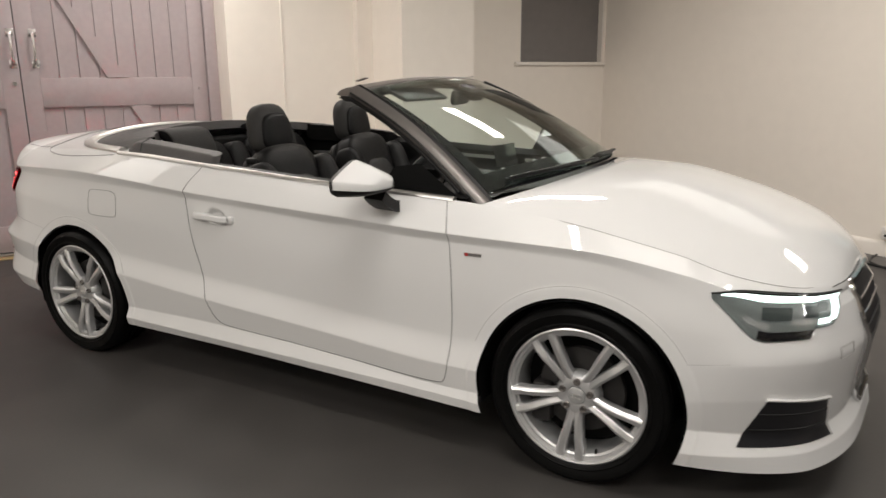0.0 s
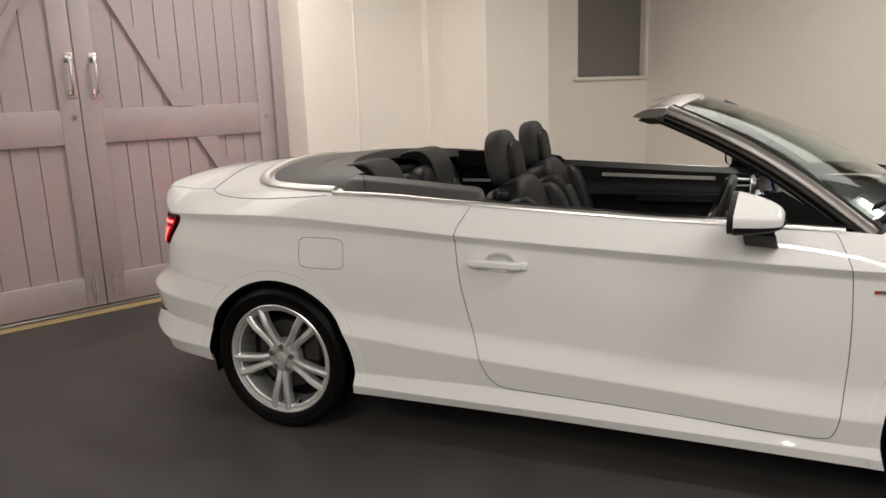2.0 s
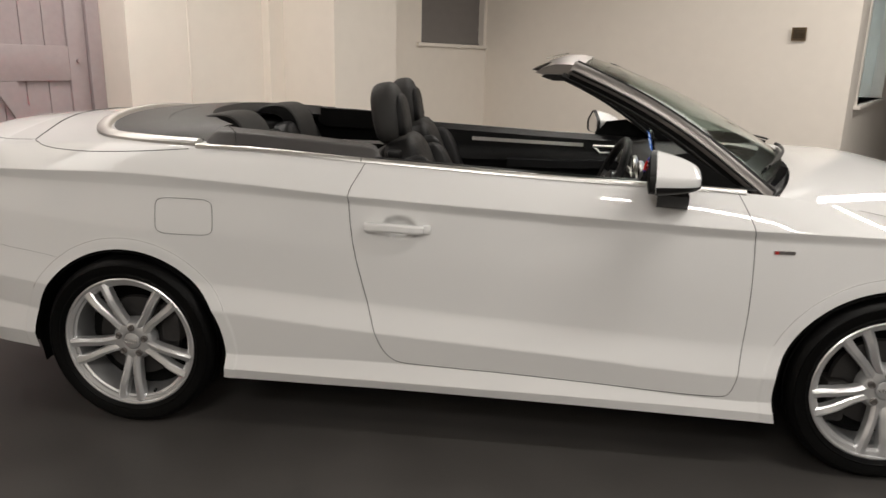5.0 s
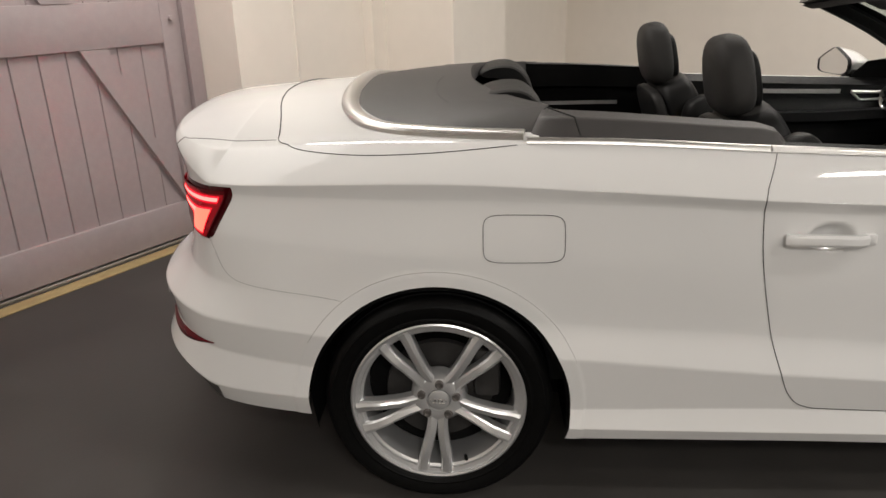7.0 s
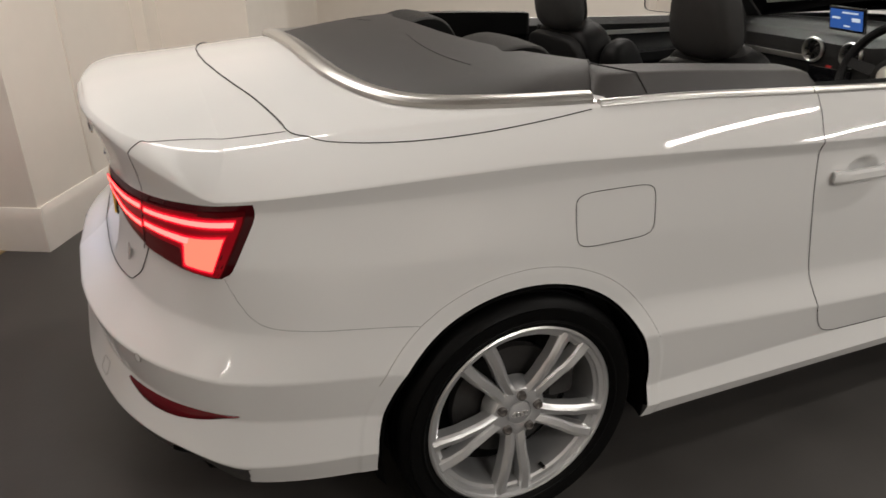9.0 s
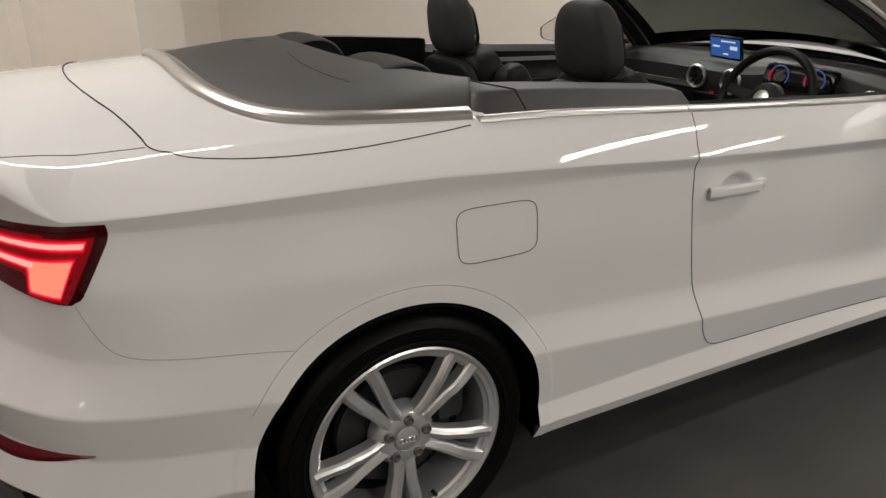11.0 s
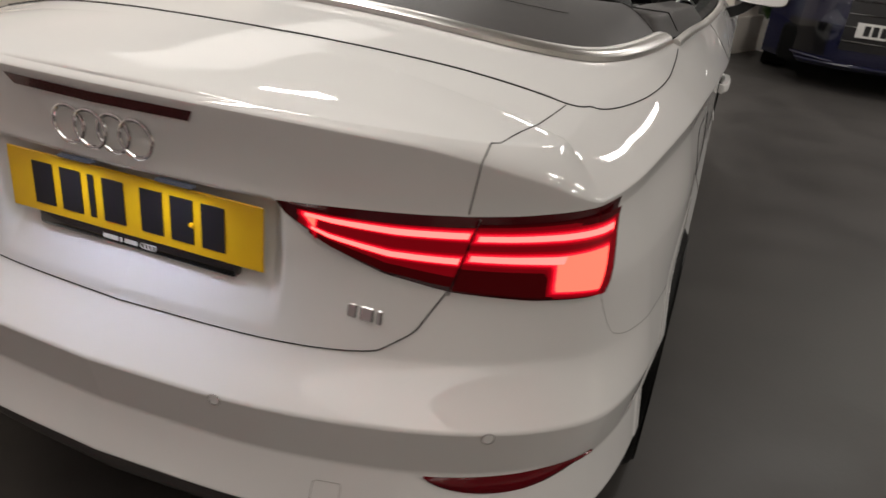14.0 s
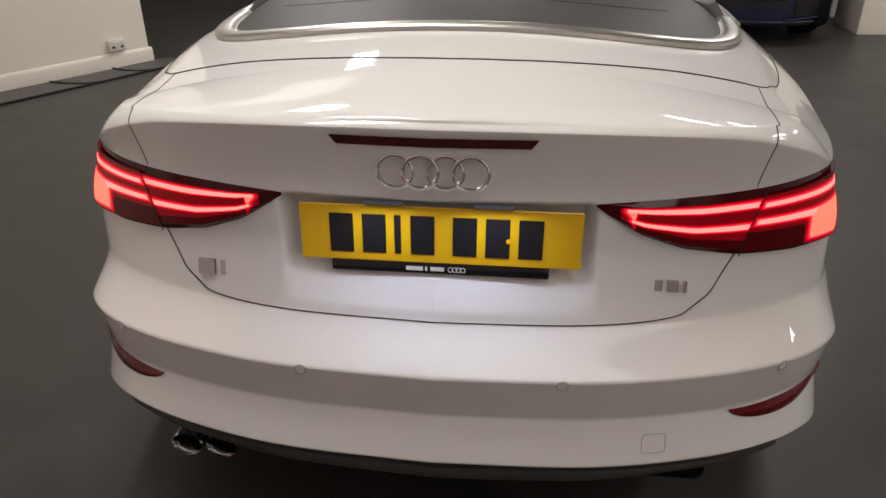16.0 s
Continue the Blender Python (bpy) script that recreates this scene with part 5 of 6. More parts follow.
# ---- wheels
def wheel_meshes():
    """Meshes for one wheel: axis along y, outer face towards -y, centre at the origin."""
    out = {}
    R, rim = WHEEL_R, 0.2425
    prof = [(rim - .004, -.092), (rim + .006, -.100), (rim + .030, -.1115), (rim + .050, -.1125), (R - .022, -.108), (R - .008, -.098), (R - .001, -.084)]
    groove = []
    for y in (-.06, -.02, .02, .06):
        groove += [(R, y - .006), (R - .007, y - .004), (R - .007, y + .004), (R, y + .006)]
    prof += [(R, -.075)] + groove + [(R - .001, .084), (R - .010, .100), (rim + .04, .112), (rim, .09)]
    out["tyre"] = mesh_of("tyre", *lathe(prof, 72), TYRE, 40)
    out["ridge"] = mesh_of("sidewall_ridge", *lathe([(rim + .0125, -.1065), (rim + .0150, -.1090), (rim + .0185, -.1090), (rim + .020, -.1080)], 64), TYRE, 40)
    barrel = [(rim - .002, -.094), (rim + .001, -.100), (rim - .004, -.103), (rim - .009, -.101), (rim - .011, -.094), (rim - .0215, -.0915), (rim - .0235, -.084), (rim - .031, -.080), (rim - .034, -.060), (rim - .036, .0), (rim - .030, .07), (rim - .004, .095)]
    out["rim"] = mesh_of("rim", *lathe(barrel, 72), ALLOY, 30)
    spokes = []
    # five pairs of bars that part towards the rim
    sec_n = 13
    for k in range(5):
        a0 = math.radians(-90 + 72 * k)
        for sd in (-1, 1):
            vs = []
            rr = np.linspace(.045, rim - .016, sec_n)
            for r in rr:
                f = (r - .045) / (rim - .057)
                mid = sd * (.0142 + .0205 * float(smooth01(.14, .98, f)))
                hw = .0136 + .0026 * f + .004 * max(0, f - .85) * 5
                dish = -.078 - .014 * math.sin(math.pi * min(1, f * 1.1)) * .6 - .016 * f - .004 * float(smooth01(.50, .60, f))
                bev = .0045
                ring = [(-hw, dish + .036), (-hw, dish + .008), (-hw + bev, dish + .002), (.25 * sd * hw, dish - .0022), (hw - bev, dish + .002), (hw, dish + .008), (hw, dish + .036)]
                for q, y in ring:
                    ca, sa = math.cos(a0), math.sin(a0)
                    x, z = r * ca - (mid + q) * sa, r * sa + (mid + q) * ca
                    vs.append((x, y, z))
            n = 7
            fs = [(i * n + j, i * n + j + 1, (i + 1) * n + j + 1, (i + 1) * n + j) for i in range(sec_n - 1) for j in range(n - 1)]
            fs += [tuple(range(n)), tuple(reversed(range((sec_n - 1) * n, sec_n * n)))]
            spokes.append((vs, fs))
    out["spokes"] = [mesh_of("spoke", *s, ALLOY, 18) for s in spokes]
    out["hub"] = mesh_of("hub", *lathe([(0.0, -.076), (.030, -.077), (.034, -.082), (.050, -.084), (.066, -.080), (.076, -.066), (.080, -.034)], 48), ALLOY, 30)
    out["cap"] = mesh_of("centre_cap", *lathe([(0.0, -.0875), (.022, -.087), (.029, -.085), (.0305, -.080)], 36), ALLOY, 30)
    out["bolt"] = mesh_of("wheel_bolt", *lathe([(0.0, -.086), (.006, -.087), (.0085, -.092), (.0105, -.092), (.0120, -.089), (.0125, -.074)], 14), PILLAR, 30)
    out["mark"] = mesh_of("cap_ring", *joined(*[tube([(-.0145 + k * .0097 + .0066 * math.cos(w), -.0882, .0066 * math.sin(w)) for w in np.linspace(0, 2 * math.pi, 19)[:-1]], .0010, 5, True) for k in range(4)]), CHROME, 40)
    out["valve"] = mesh_of("valve", *tube([(.085, -.070, -.185), (.088, -.088, -.186)], .005, 8), TRIM_BLACK, 40)
    out["disc"] = mesh_of("brake_disc", *lathe([(.07, -.022), (.150, -.022), (.152, -.012), (.152, -.002), (.07, -.002)], 56), BRAKE, 30)
    out["drum"] = mesh_of("disc_bell", *lathe([(0.0, -.050), (.066, -.050), (.072, -.045), (.074, -.02)], 40), BRAKE, 30)
    out["caliper"] = mesh_of("caliper", *moved(rbox(.075, .10, .15, .018, 2), pose(.135, -.005, -.01, 0, 0, 0)), BRAKE, 35)
    out["back"] = mesh_of("dust_shield", *lathe([(0.0, .02), (.205, .02), (.21, .03)], 40), CARPET, 35)
    return out


WM = wheel_meshes()


def wheel(x, side, turn):
    w = new("wheel")
    w.parent = car
    w.matrix_local = pose(x, side * (.777 if x < 0 else .788), WHEEL_R - .0005, 0, 0, 0 if side < 0 else 180)
    tagged(w, "silver five twin-spoke alloy wheel with black tyre")
    rot = pose(0, 0, 0, 0, turn, 0)
    for key in ("tyre", "ridge", "rim", "hub", "cap", "mark", "valve", "disc", "drum", "caliper", "back"):
        ob = new(WM[key].name.split(".")[0], WM[key])
        ob.parent = w
        if key not in ("caliper", "back"):
            ob.matrix_local = rot
        if key == "caliper":
            ob.matrix_local = pose(0, 0, 0, 0, 0 if x < 0 else 180, 0)
    for me in WM["spokes"]:
        ob = new("spoke", me)
        ob.parent, ob.matrix_local = w, rot
    for k in range(5):
        a = math.radians(-54 + 72 * k)
        ob = new("wheel_bolt", WM["bolt"])
        ob.parent, ob.matrix_local = w, rot @ pose(.0505 * math.cos(a), 0, .0505 * math.sin(a))
    return w


wheel(-AXLE, -1, 4)
wheel(AXLE, -1, 3)
wheel(-AXLE, 1, 20)
wheel(AXLE, 1, 33)


# ---- cabin
def pillow(sx, sy, sz, p=3.2, taper=0.0, nu=36, nv=18, flat=0.0):
    """A padded block: a rounded superellipsoid centred on the origin; taper narrows its top in y."""
    def pw(c, e):
        return math.copysign(abs(c) ** e, c)
    def fn(u, v):
        a, b = 2 * math.pi * u, math.pi * (v - .5)
        e = 2 / p
        x, y, z = pw(math.cos(b), e) * pw(math.cos(a), e), pw(math.cos(b), e) * pw(math.sin(a), e), pw(math.sin(b), e)
        return (sx / 2 * x, sy / 2 * y * (1 - taper * (z + 1) / 2), sz / 2 * z)
    return grid(fn, nu, nv, wrap_u=True)


def front_seat(y, x0):
    s = new("front_seat")
    s.parent = car
    s.location = (x0, y, 0)
    tagged(s, "black leather sports seat with a tall headrest")
    part("seat_cushion", moved(pillow(.52, .50, .20, 4), pose(.10, 0, .50, 0, -6, 0)), LEATHER, s)
    for sd in (-1, 1):
        part("cushion_bolster", moved(pillow(.48, .11, .17, 3), pose(.10, sd * .225, .56, 0, -6, 0)), LEATHER, s)
    back = part("backrest", moved(pillow(.16, .44, .62, 4.5, .10), pose(-.235, 0, .745, 0, -19, 0)), LEATHER, s)
    for sd in (-1, 1):
        part("back_bolster", moved(pillow(.17, .12, .52, 3.2, -.1), pose(-.185, sd * .205, .74, 0, -19, sd * -14)), LEATHER, back)
    part("back_shell", moved(pillow(.05, .42, .56, 6, .10), pose(-.315, 0, .73, 0, -19, 0)), PLASTIC_DARK, back)
    part("shoulder_pad", moved(pillow(.13, .33, .13, 3, .12), pose(-.315, 0, .985, 0, -19, 0)), LEATHER_GREY, back)
    part("centre_panel", moved(pillow(.06, .24, .40, 4), pose(-.155, 0, .72, 0, -19, 0)), LEATHER_GREY, back)
    for z in (.62, .70, .78):
        part("stitch_line", moved(tube([(-.118 - (z - .72) * .34, q, z) for q in np.linspace(-.11, .11, 6)], .003, 5), pose(0, 0, 0)), GAP, back)
    head = part("headrest", moved(pillow(.115, .285, .235, 3.1, .26), pose(-.385, 0, 1.125, 0, -10, 0)), LEATHER_GREY, s, "dark grey leather headrest")
    part("headrest_pad", moved(pillow(.05, .22, .17, 3.5, .2), pose(-.335, 0, 1.115, 0, -10, 0)), LEATHER, head)
    for sd in (-1, 1):
        part("headrest_post", tube([(-.345, sd * .06, .97), (-.372, sd * .06, 1.05)], .007, 8), CHROME, head)
    # belt guide and adjuster knob
    part("release_catch", moved(rbox(.05, .03, .03, .008, 2), pose(-.33, (-1 if y < 0 else 1) * .19, .975)), TRIM_BLACK, back)
    return s


front_seat(-.37, -.055)
front_seat(.37, -.105)

# rear bench
ARCH = ((-.955, .90), (-.968, .99), (-.992, 1.062), (-1.040, 1.106), (-1.105, 1.110), (-1.172, 1.092), (-1.180, 1.066), (-1.120, 1.066), (-1.075, 1.056), (-1.048, 1.015), (-1.040, .90))
bench = new("rear_seat")
bench.parent = car
tagged(bench, "black leather rear bench with two low headrests")
for y in (-.33, .33):
    part("bench_cushion", moved(pillow(.50, .52, .20, 4), pose(-.72, y, .52, 0, -8, 0)), LEATHER, bench)
    b = part("bench_backrest", moved(pillow(.15, .52, .58, 4.5), pose(-.99, y, .75, 0, -14, 0)), LEATHER, bench)
    for k in range(3):
        part("flute", moved(pillow(.05, .10, .36, 3), pose(-.925, y - .11 + .11 * k, .76, 0, -14, 0)), LEATHER_GREY, b)
    def arch(off, k, y=y):
        mid = Vector((-1.045, 1.05))
        return [(p[0] + k * (mid - Vector((p[0], p[2]))).normalized().x, y + off, p[2] + k * (mid - Vector((p[0], p[2]))).normalized().y) for p in eased([(a, 0, c) for a, c in ARCH + ARCH[:1]], 2)[:-1]]
    n_arch = len(arch(0, 0))
    rings = [(-.135, .010), (-.130, .003), (-.120, 0), (-.06, -.003), (0, -.004), (.06, -.003), (.120, 0), (.130, .003), (.135, .010)]
    verts = [p for off, k in rings for p in arch(off, k)]
    quads = [(r * n_arch + i, r * n_arch + (i + 1) % n_arch, (r + 1) * n_arch + (i + 1) % n_arch, (r + 1) * n_arch + i) for r in range(len(rings) - 1) for i in range(n_arch)]
    h = part("rear_headrest", (verts, quads), LEATHER_GREY, bench, "grey leather rear headrest arched over the seat back")
    # end caps in black leather carry the shade on the headrest's ends
    for off, flip_end in ((-.136, False), (.136, True)):
        cap = arch(off, .009)
        part("headrest_shaded_end", (cap, [tuple(range(n_arch)) if flip_end else tuple(reversed(range(n_arch)))]), LEATHER, h, "headrest end coloured black for its shade")
    part("headrest_post", tube([(-1.02, y - .06, .98), (-1.035, y - .06, 1.02)], .007, 8), CHROME, h)
part("bench_middle", moved(pillow(.14, .16, .56, 4), pose(-.995, 0, .735, 0, -14, 0)), LEATHER, bench)
part("rear_bulkhead", block(-1.30, -1.08, -.62, .62, .40, 1.03, .02), CARPET, car)
part("cabin_floor", block(-1.1, 1.0, -.72, .72, .30, .325, .005), CARPET, car)
part("tunnel", block(-.75, .75, -.12, .12, .31, .50, .05), CARPET, car)
# centre console with armrest and gear lever
con = part("centre_console", moved(rbox(.62, .21, .30, .035, 3), pose(.30, 0, .40, 0, -4, 0)), PLASTIC_DARK, car)
part("armrest", moved(pillow(.30, .16, .09, 4), pose(-.06, 0, .70)), LEATHER, con)
part("gear_lever", joined(tube([(.28, 0, .70), (.27, 0, .78)], .012, 10), moved(pillow(.05, .045, .06, 2.5), pose(.265, 0, .80))), GLOSS_BLACK, con)
part("console_trim", moved(rbox(.42, .18, .006, .002, 1), pose(.34, 0, .705, 0, -4, 0)), ALU, con)

# inner door cards and rear side panels
for side in (1, -1):
    def card(u, v, side=side, x0=-.44, x1=.84):
        x = x0 + (x1 - x0) * u
        zb = float(np.interp(x, EDGE[:, 0][400:960], EDGE[:, 2][400:960])) + .004
        yo = float(np.interp(x, EDGE[:, 0][400:960], EDGE[:, 1][400:960])) - .018
        z = float(np.interp(v, (0, .05, .12, .30, .36, .45, 1), (zb + .002, zb + .012, zb - .016, .86, .82, .79, .34)))
        y = yo - float(np.interp(v, (0, .05, .12, .30, .36, .45, 1), (0, .03, .075, .072, .10, .085, .06)))
        return (x, side * y, z)
    dc_ob = part("door_card", grid(card, 30, 26, flip=side < 0), LEATHER, doors[side], "black leather door card")
    strip = [Vector(card(u, .185)) + Vector((0, -side * .010, 0)) for u in np.linspace(.20, .66, 24)]
    part("card_strip", sweep(strip, [(-.004, -.009), (-.004, .009), (.004, .009), (.004, -.009)]), ALU, doors[side], "satin aluminium door strip")
    hx = [Vector(card(u, .19)) + Vector((0, -side * .006, 0)) for u in np.linspace(.70, .84, 10)]
    part("pull_handle", joined(tube(dense([tuple(p) for p in hx], 1), .008, 8), tube([tuple(Vector(card(.70, .19)) + Vector((0, -side * .006, 0))), tuple(Vector(card(.73, .27)) + Vector((0, -side * .006, 0))), tuple(Vector(card(.83, .26)) + Vector((0, -side * .006, 0))), tuple(Vector(card(.84, .19)) + Vector((0, -side * .006, 0)))], .006, 8)), ALU, doors[side], "satin inner door handle")
    part("grab_bar", sweep([Vector(card(u, .42)) + Vector((0, -side * .02, .01 + .05 * max(0, u - .6))) for u in np.linspace(.35, .86, 16)], [(-.03, -.02), (-.03, .02), (.03, .02), (.03, -.02)]), LEATHER, doors[side])
    def quarter(u, v, side=side):
        return card(u, v, side, -1.10, -.44)
    part("rear_side_panel", grid(lambda u, v: (lambda p: (p[0], p[1] - side * .008, p[2] - .012))(quarter(u, v)), 20, 26, flip=side < 0), CARPET, car, "black padded rear side panel")
    strip = [Vector(quarter(u, .24)) + Vector((0, -side * .020, -.012)) for u in np.linspace(.18, .80, 20)]
    part("side_strip", sweep(strip, [(-.004, -.008), (-.004, .008), (.004, .008), (.004, -.008)]), ALU, car, "satin aluminium strip")
    # inner sills of the body under the waist
    part("door_top_lining", grid(lambda u, v: (-1.05 + 1.86 * u, side * (float(np.interp(-1.05 + 1.86 * u, EDGE[:, 0][400:960], EDGE[:, 1][400:960])) - .016), float(np.interp(-1.05 + 1.86 * u, EDGE[:, 0][400:960], EDGE[:, 2][400:960])) - .70 * v), 30, 3, flip=side < 0), TRIM_BLACK, car)

# dashboard
def dash(u, v):
    y = -.73 + 1.46 * u
    q = abs(y) / .73
    pts = ((1.08 - .20 * q * q, .955), (.92, .955), (.74, .958), (.635, .945), (.60, .915), (.595, .87), (.60, .80), (.64, .74), (.70, .60), (.72, .40))
    k = v * (len(pts) - 1)
    i = min(int(k), len(pts) - 2)
    x = pts[i][0] + (pts[i + 1][0] - pts[i][0]) * (k - i)
    z = pts[i][1] + (pts[i + 1][1] - pts[i][1]) * (k - i)
    hump = .045 * math.exp(-((y + .37) / .17) ** 2) * smooth01(.85, .62, x) * smooth01(.70, .85, z)
    return (x - hump * .6, y, z + hump - .012 * q ** 3)
dashboard = part("dashboard", grid(dash, 60, 46), PLASTIC_DARK, car, "dark grey moulded dashboard")
part("dash_strip", sweep([(.592 - .002, y, .845) for y in np.linspace(.12, .66, 16)], [(-.006, -.010), (-.006, .010), (.006, .010), (.006, -.010)]), ALU, dashboard, "aluminium dashboard strip")
for y in (.115, -.065, .66, -.66):
    vent_o = part("air_vent", moved(lathe([(.049, .004), (.052, -.006), (.046, -.014), (.041, -.008), (.039, .010)], 40), pose(.588, y, .885, 0, 0, -90)), ALU, dashboard, "round air vent with aluminium ring")
    part("vent_core", moved(lathe([(0, -.012), (.012, -.012), (.016, -.004), (.038, .006), (.040, .012)], 32), pose(.588, y, .885, 0, 0, -90)), GLOSS_BLACK, vent_o)
    for k in range(8):
        part("vent_vane", moved(block(-.002, .002, -.008, .002, .012, .038), pose(.588, y, .885, 0, 0, -90) @ pose(0, 0, 0, 0, 45 * k, 0)), TRIM_BLACK, vent_o)
disp = part("display", moved(rbox(.012, .185, .098, .005, 2), pose(.645, .02, .962, 0, -12, -6)), GLOSS_BLACK, dashboard, "lit blue display on the dashboard")
part("display_glass", moved(block(-.0085, -.0065, -.082, .082, .012, .088), pose(.645, .02, .962, 0, -12, -6)), SCREEN, disp, "blue display picture")
for y0, y1, z0, z1 in ((-.06, .02, .074, .080), (-.07, -.03, .045, .060), (.03, .07, .050, .058), (-.02, .01, .022, .028)):
    part("display_mark", moved(block(-.0095, -.0086, y0, y1, z0, z1), pose(.645, .02, .962, 0, -12, -6)), SCREEN_WHITE, disp)
part("control_panel", moved(block(-.012, .0, -.10, .10, -.035, .03, .004), pose(.596, .02, .795)), GLOSS_BLACK, dashboard)
part("hazard_switch", moved(block(-.014, -.011, -.012, .012, .0, .010), pose(.592, .02, .825)), RED_ENAMEL, dashboard)
# instruments
cl = part("instrument_panel", moved(rbox(.05, .30, .10, .02, 2), pose(.585, -.37, .885, 0, 14, 0)), GLOSS_BLACK, dashboard)
for y in (-.295, -.445):
    part("dial", moved(tube([(-.028, .040 * math.cos(w), .05 + .040 * math.sin(w)) for w in np.linspace(-.6, 3.7, 24)], .0028, 5), pose(.585, y, .885, 0, 14, 0)), DIAL_BLUE, cl, "glowing blue dial ring")
    part("dial_needle", moved(tube([(-.029, .036 * math.cos(w), .05 + .036 * math.sin(w)) for w in np.linspace(-.5, .6, 8)], .004, 5), pose(.585, y, .885, 0, 14, 0)), DIAL_RED, cl, "glowing red dial mark")
# steering wheel
sw = part("steering_wheel", moved(tube([(0, .183 * math.cos(w), .183 * math.sin(w) if math.sin(w) > -.82 else -.150) for w in np.linspace(0, 2 * math.pi, 61)[:-1]], .0165, 10, True), pose(.405, -.37, .875, 0, 22, 0)), LEATHER, car, "black leather steering wheel")
part("wheel_boss", moved(lathe([(0, -.020), (.040, -.018), (.062, -.006), (.070, .02), (.05, .05)], 36), pose(.405, -.37, .875, 0, 22, 0) @ pose(0, 0, 0, 0, 0, -90)), PLASTIC_DARK, sw)
part("boss_ring", moved(lathe([(.0, -.0225), (.026, -.022), (.032, -.0195)], 32), pose(.405, -.37, .875, 0, 22, 0) @ pose(0, 0, 0, 0, 0, -90)), ALU, sw, "satin emblem disc")
for a in (8, 172, 270):
    w = math.radians(a)
    part("wheel_spoke", moved(sweep([(0, .055 * math.cos(w), .055 * math.sin(w)), (-.004, .12 * math.cos(w), .12 * math.sin(w)), (0, (.172 if a < 200 else .142) * math.cos(w), (.172 if a < 200 else .142) * math.sin(w))],
         [(-.018, -.008), (-.018, .006), (.018, .006), (.018, -.008)], [(-1, 0, 0)] * 3), pose(.405, -.37, .875, 0, 22, 0)), ALU if a == 270 else PLASTIC_DARK, sw)
part("steering_column", tube([(.43, -.37, .865), (.62, -.37, .79)], .045, 16), TRIM_BLACK, sw)
for sd in (-1, 1):
    part("stalk", tube([(.46, -.37, .87), (.44, -.37 + sd * .10, .885), (.43, -.37 + sd * .17, .89)], .009, 8), TRIM_BLACK, sw)


# ---------------------------------------------------------------- far things
blue = thing("dark_blue_car", "dark blue parked car seen nose on", "car", pose(3.62, -2.06, 0, 0, 0, 177) @ Matrix.Diagonal((1, 1, 1.2, 1)))
def nose(u, v):
    """Front of the parked car in its own coordinates: x ahead (out of the nose), y across."""
    q = 2 * u - 1
    z = float(np.interp(v, (0, .12, .35, .6, .8, 1), (.16, .20, .42, .62, .74, .80)))
    out = float(np.interp(v, (0, .12, .35, .6, .8, 1), (-.05, .0, .0, -.03, -.08, -.25)))
    return (out - .42 * abs(q) ** 3.2, .90 * q, z)
part("front_bumper", grid(nose, 41, 24), NAVY, blue)
part("bonnet", grid(lambda u, v: (-.25 - 1.05 * v - .42 * abs(2 * u - 1) ** 3.2 * (1 - v), .90 * (2 * u - 1) * (1 - .03 * v), .80 + .17 * v - .05 * abs(2 * u - 1) ** 2), 31, 10), NAVY, blue)
for sd in (-1, 1):
    part("wing", grid(lambda u, v: (-.66 - 3.5 * u, sd * (.90 - .03 * v), .20 + .68 * v), 24, 8, flip=sd > 0), NAVY, blue)
    part("lower_intake", grid(lambda u, v: (lambda p: (p[0] + .006, p[1], p[2]))(nose(.5 + sd * (.24 + .17 * u), .16 + .22 * v)), 14, 7, flip=sd < 0), GLOSS_BLACK, blue)
    part("intake_blade", tube([Vector(nose(.5 + sd * (.20 + .22 * u), .13 + .02 * u)) + Vector((.012, 0, 0)) for u in np.linspace(0, 1, 12)], .010, 8), NAVY, blue)
    part("headlamp", grid(lambda u, v: (lambda p: (p[0] + .006, p[1], p[2]))(nose(.5 + sd * (.24 + .20 * u), .66 + .24 * v)), 14, 7, flip=sd < 0), CHROME, blue)
    w = part("wheel", moved(joined(lathe([(.20, -.10), (.32, -.10), (.325, -.06), (.325, .1), (.2, .11)], 40)), pose(-.95, sd * .78, .325, 0, 0, 0 if sd < 0 else 180)), TYRE, blue)
    part("rim", moved(lathe([(0, -.06), (.06, -.07), (.20, -.075), (.215, -.095)], 32), pose(-.95, sd * .78, .325, 0, 0, 0 if sd < 0 else 180)), ALLOY, w)
part("grille", grid(lambda u, v: (lambda p: (p[0] + .007, p[1], p[2]))(nose(.5 + .38 * (u - .5), .22 + .62 * v)), 20, 14), HONEY, blue)
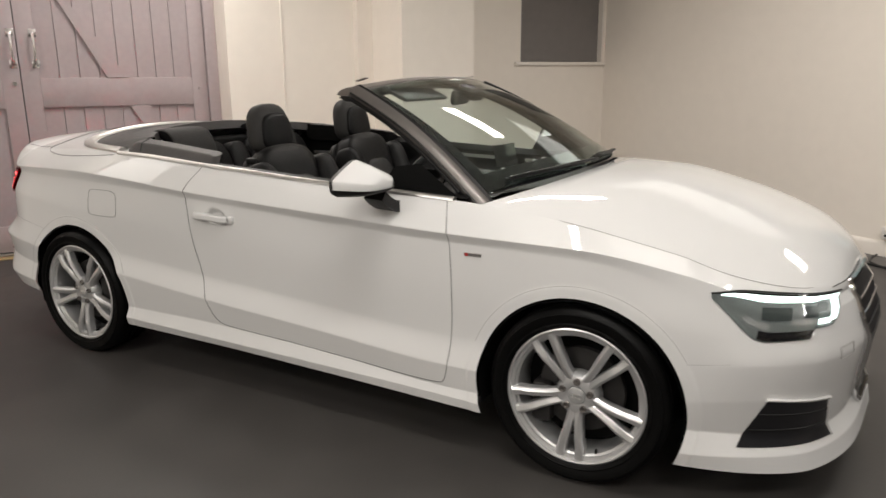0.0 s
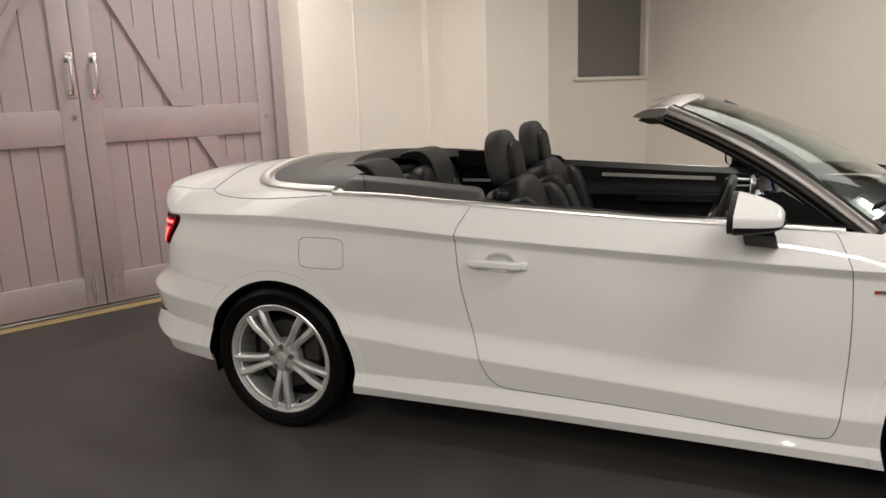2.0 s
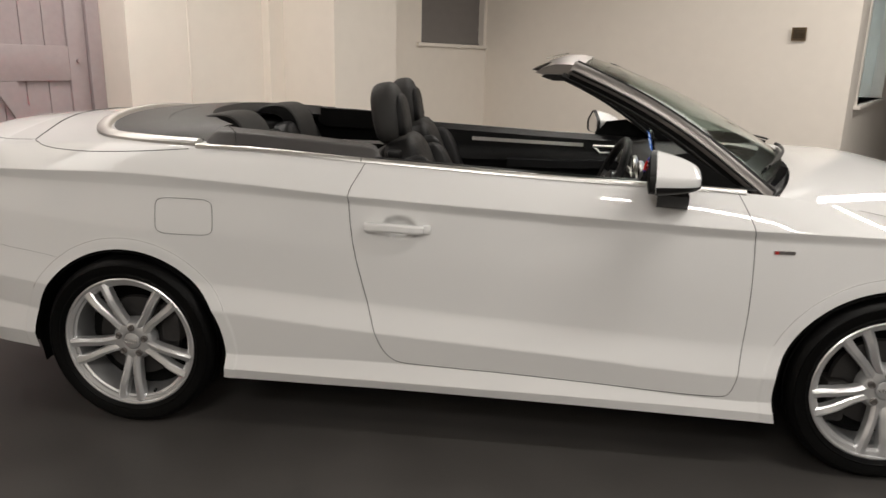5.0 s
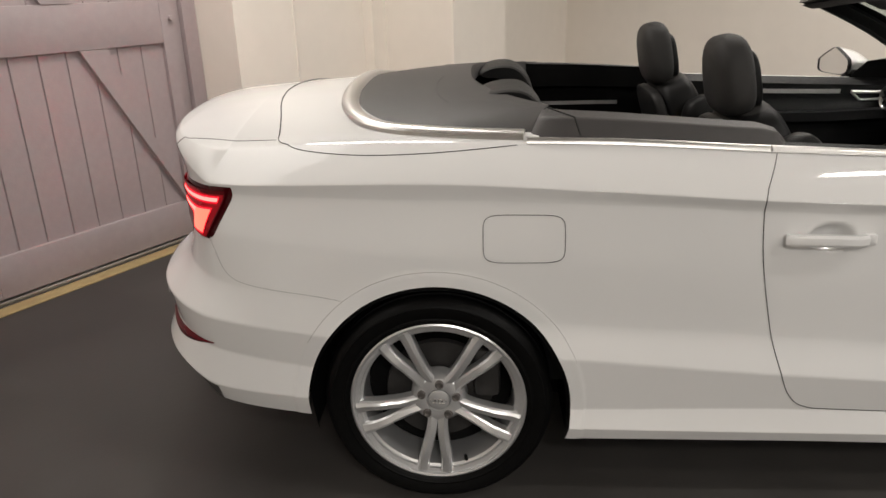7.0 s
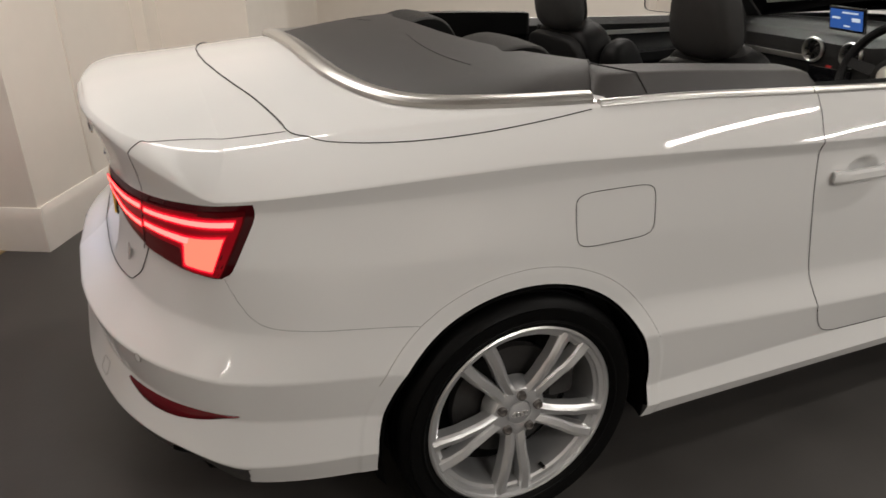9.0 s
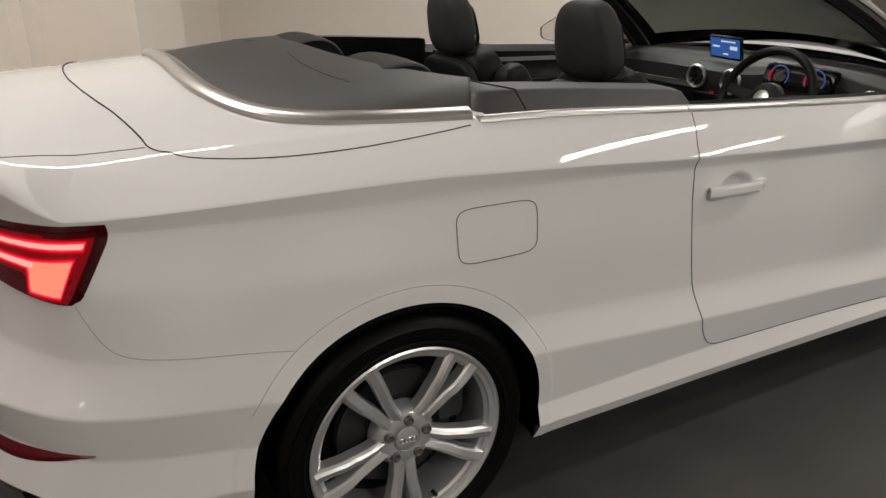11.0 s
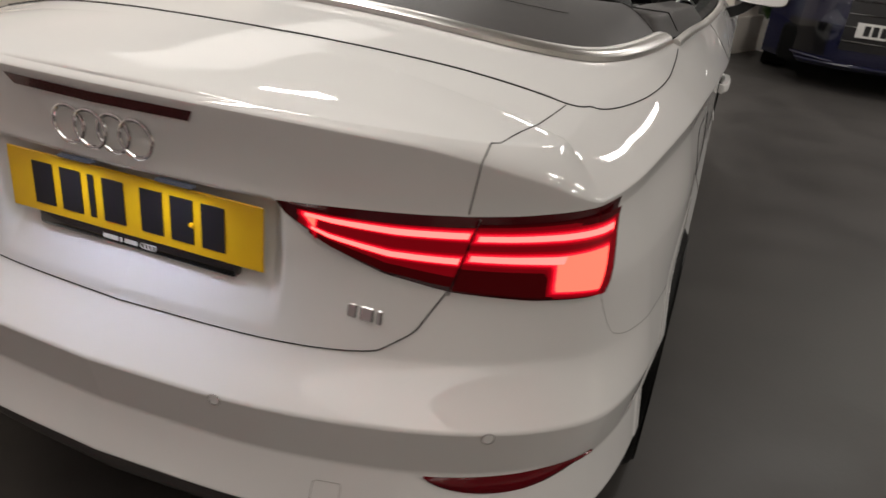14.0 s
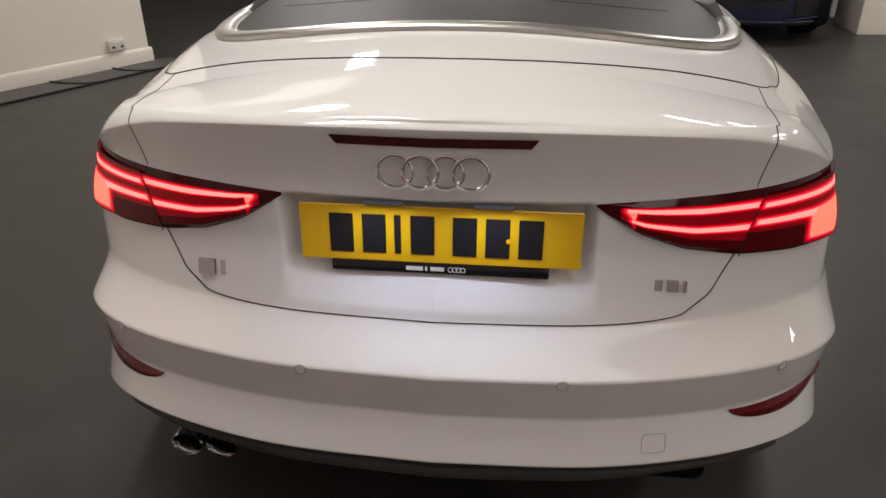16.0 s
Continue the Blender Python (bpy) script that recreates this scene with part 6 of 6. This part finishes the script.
for k in range(6):
    part("grille_bar", tube([Vector(nose(.5 + .37 * (u - .5), .28 + .10 * k)) + Vector((.010, 0, 0)) for u in np.linspace(0, 1, 12)], .005, 6), GLOSS_BLACK, blue)
part("lower_blade", tube([Vector(nose(u, .10)) + Vector((.010, 0, 0)) for u in np.linspace(.15, .85, 20)], .012, 8), NAVY, blue)
fp = part("number_plate", moved(rbox(.004, .52, .093, .0018, 1), pose(.022, 0, .385)), PLATE_WHITE, blue, "white front number plate")
for y in (-.185, -.125, -.065, -.01, .08, .14, .20):
    part("character_bar", moved(rbox(.002, .042, .062, 0), pose(.0252, y, .400)), INK, fp)
part("cabin_shell", moved(rbox(1.9, 1.5, .50, .20, 4, (.72, .80)), pose(-2.45, 0, .92)), GLOSS_BLACK, blue)
part("roof", moved(rbox(1.25, 1.18, .05, .02, 2), pose(-2.5, 0, 1.40)), NAVY, blue)
part("underbody", block(-3.9, -.15, -.78, .78, .15, .40, .05), CARPET, blue)

# low planter with leaves beside the pillar
planter = thing("potted_plant", "small green plant in a white pot beside the pillar", "plant", pose(5.25, -1.28, 0))
part("pot", lathe([(0, .30), (.10, .30), (.11, .31), (.12, .28), (.09, .0), (0, 0)], 24, "z"), SOCKET, planter)
random.seed(4)
leaf_v, leaf_f = [], []
for k in range(70):
    a, r, h = random.uniform(0, 6.28), random.uniform(.02, .20), random.uniform(.02, .32)
    p = Vector((.5 * r * math.cos(a), .5 * r * math.sin(a), .30))
    q = Vector((r * math.cos(a), r * math.sin(a), .30 + h))
    s = Vector((-math.sin(a), math.cos(a), 0)) * .018
    i = len(leaf_v)
    m = (p + q) / 2 + Vector((0, 0, .03))
    leaf_v += [tuple(p), tuple(m + s), tuple(q), tuple(m - s)]
    leaf_f.append((i, i + 1, i + 2, i + 3))
tagged(part("leaves", (leaf_v, leaf_f), GREEN, planter), kind="stuff")
# low white partition
structure("wall_partition", block(4.37, 5.0, -3.95, -3.37, 0, 1.15, .008), WALL, "low white boxed partition", "partition", pose(0, 0, 0))
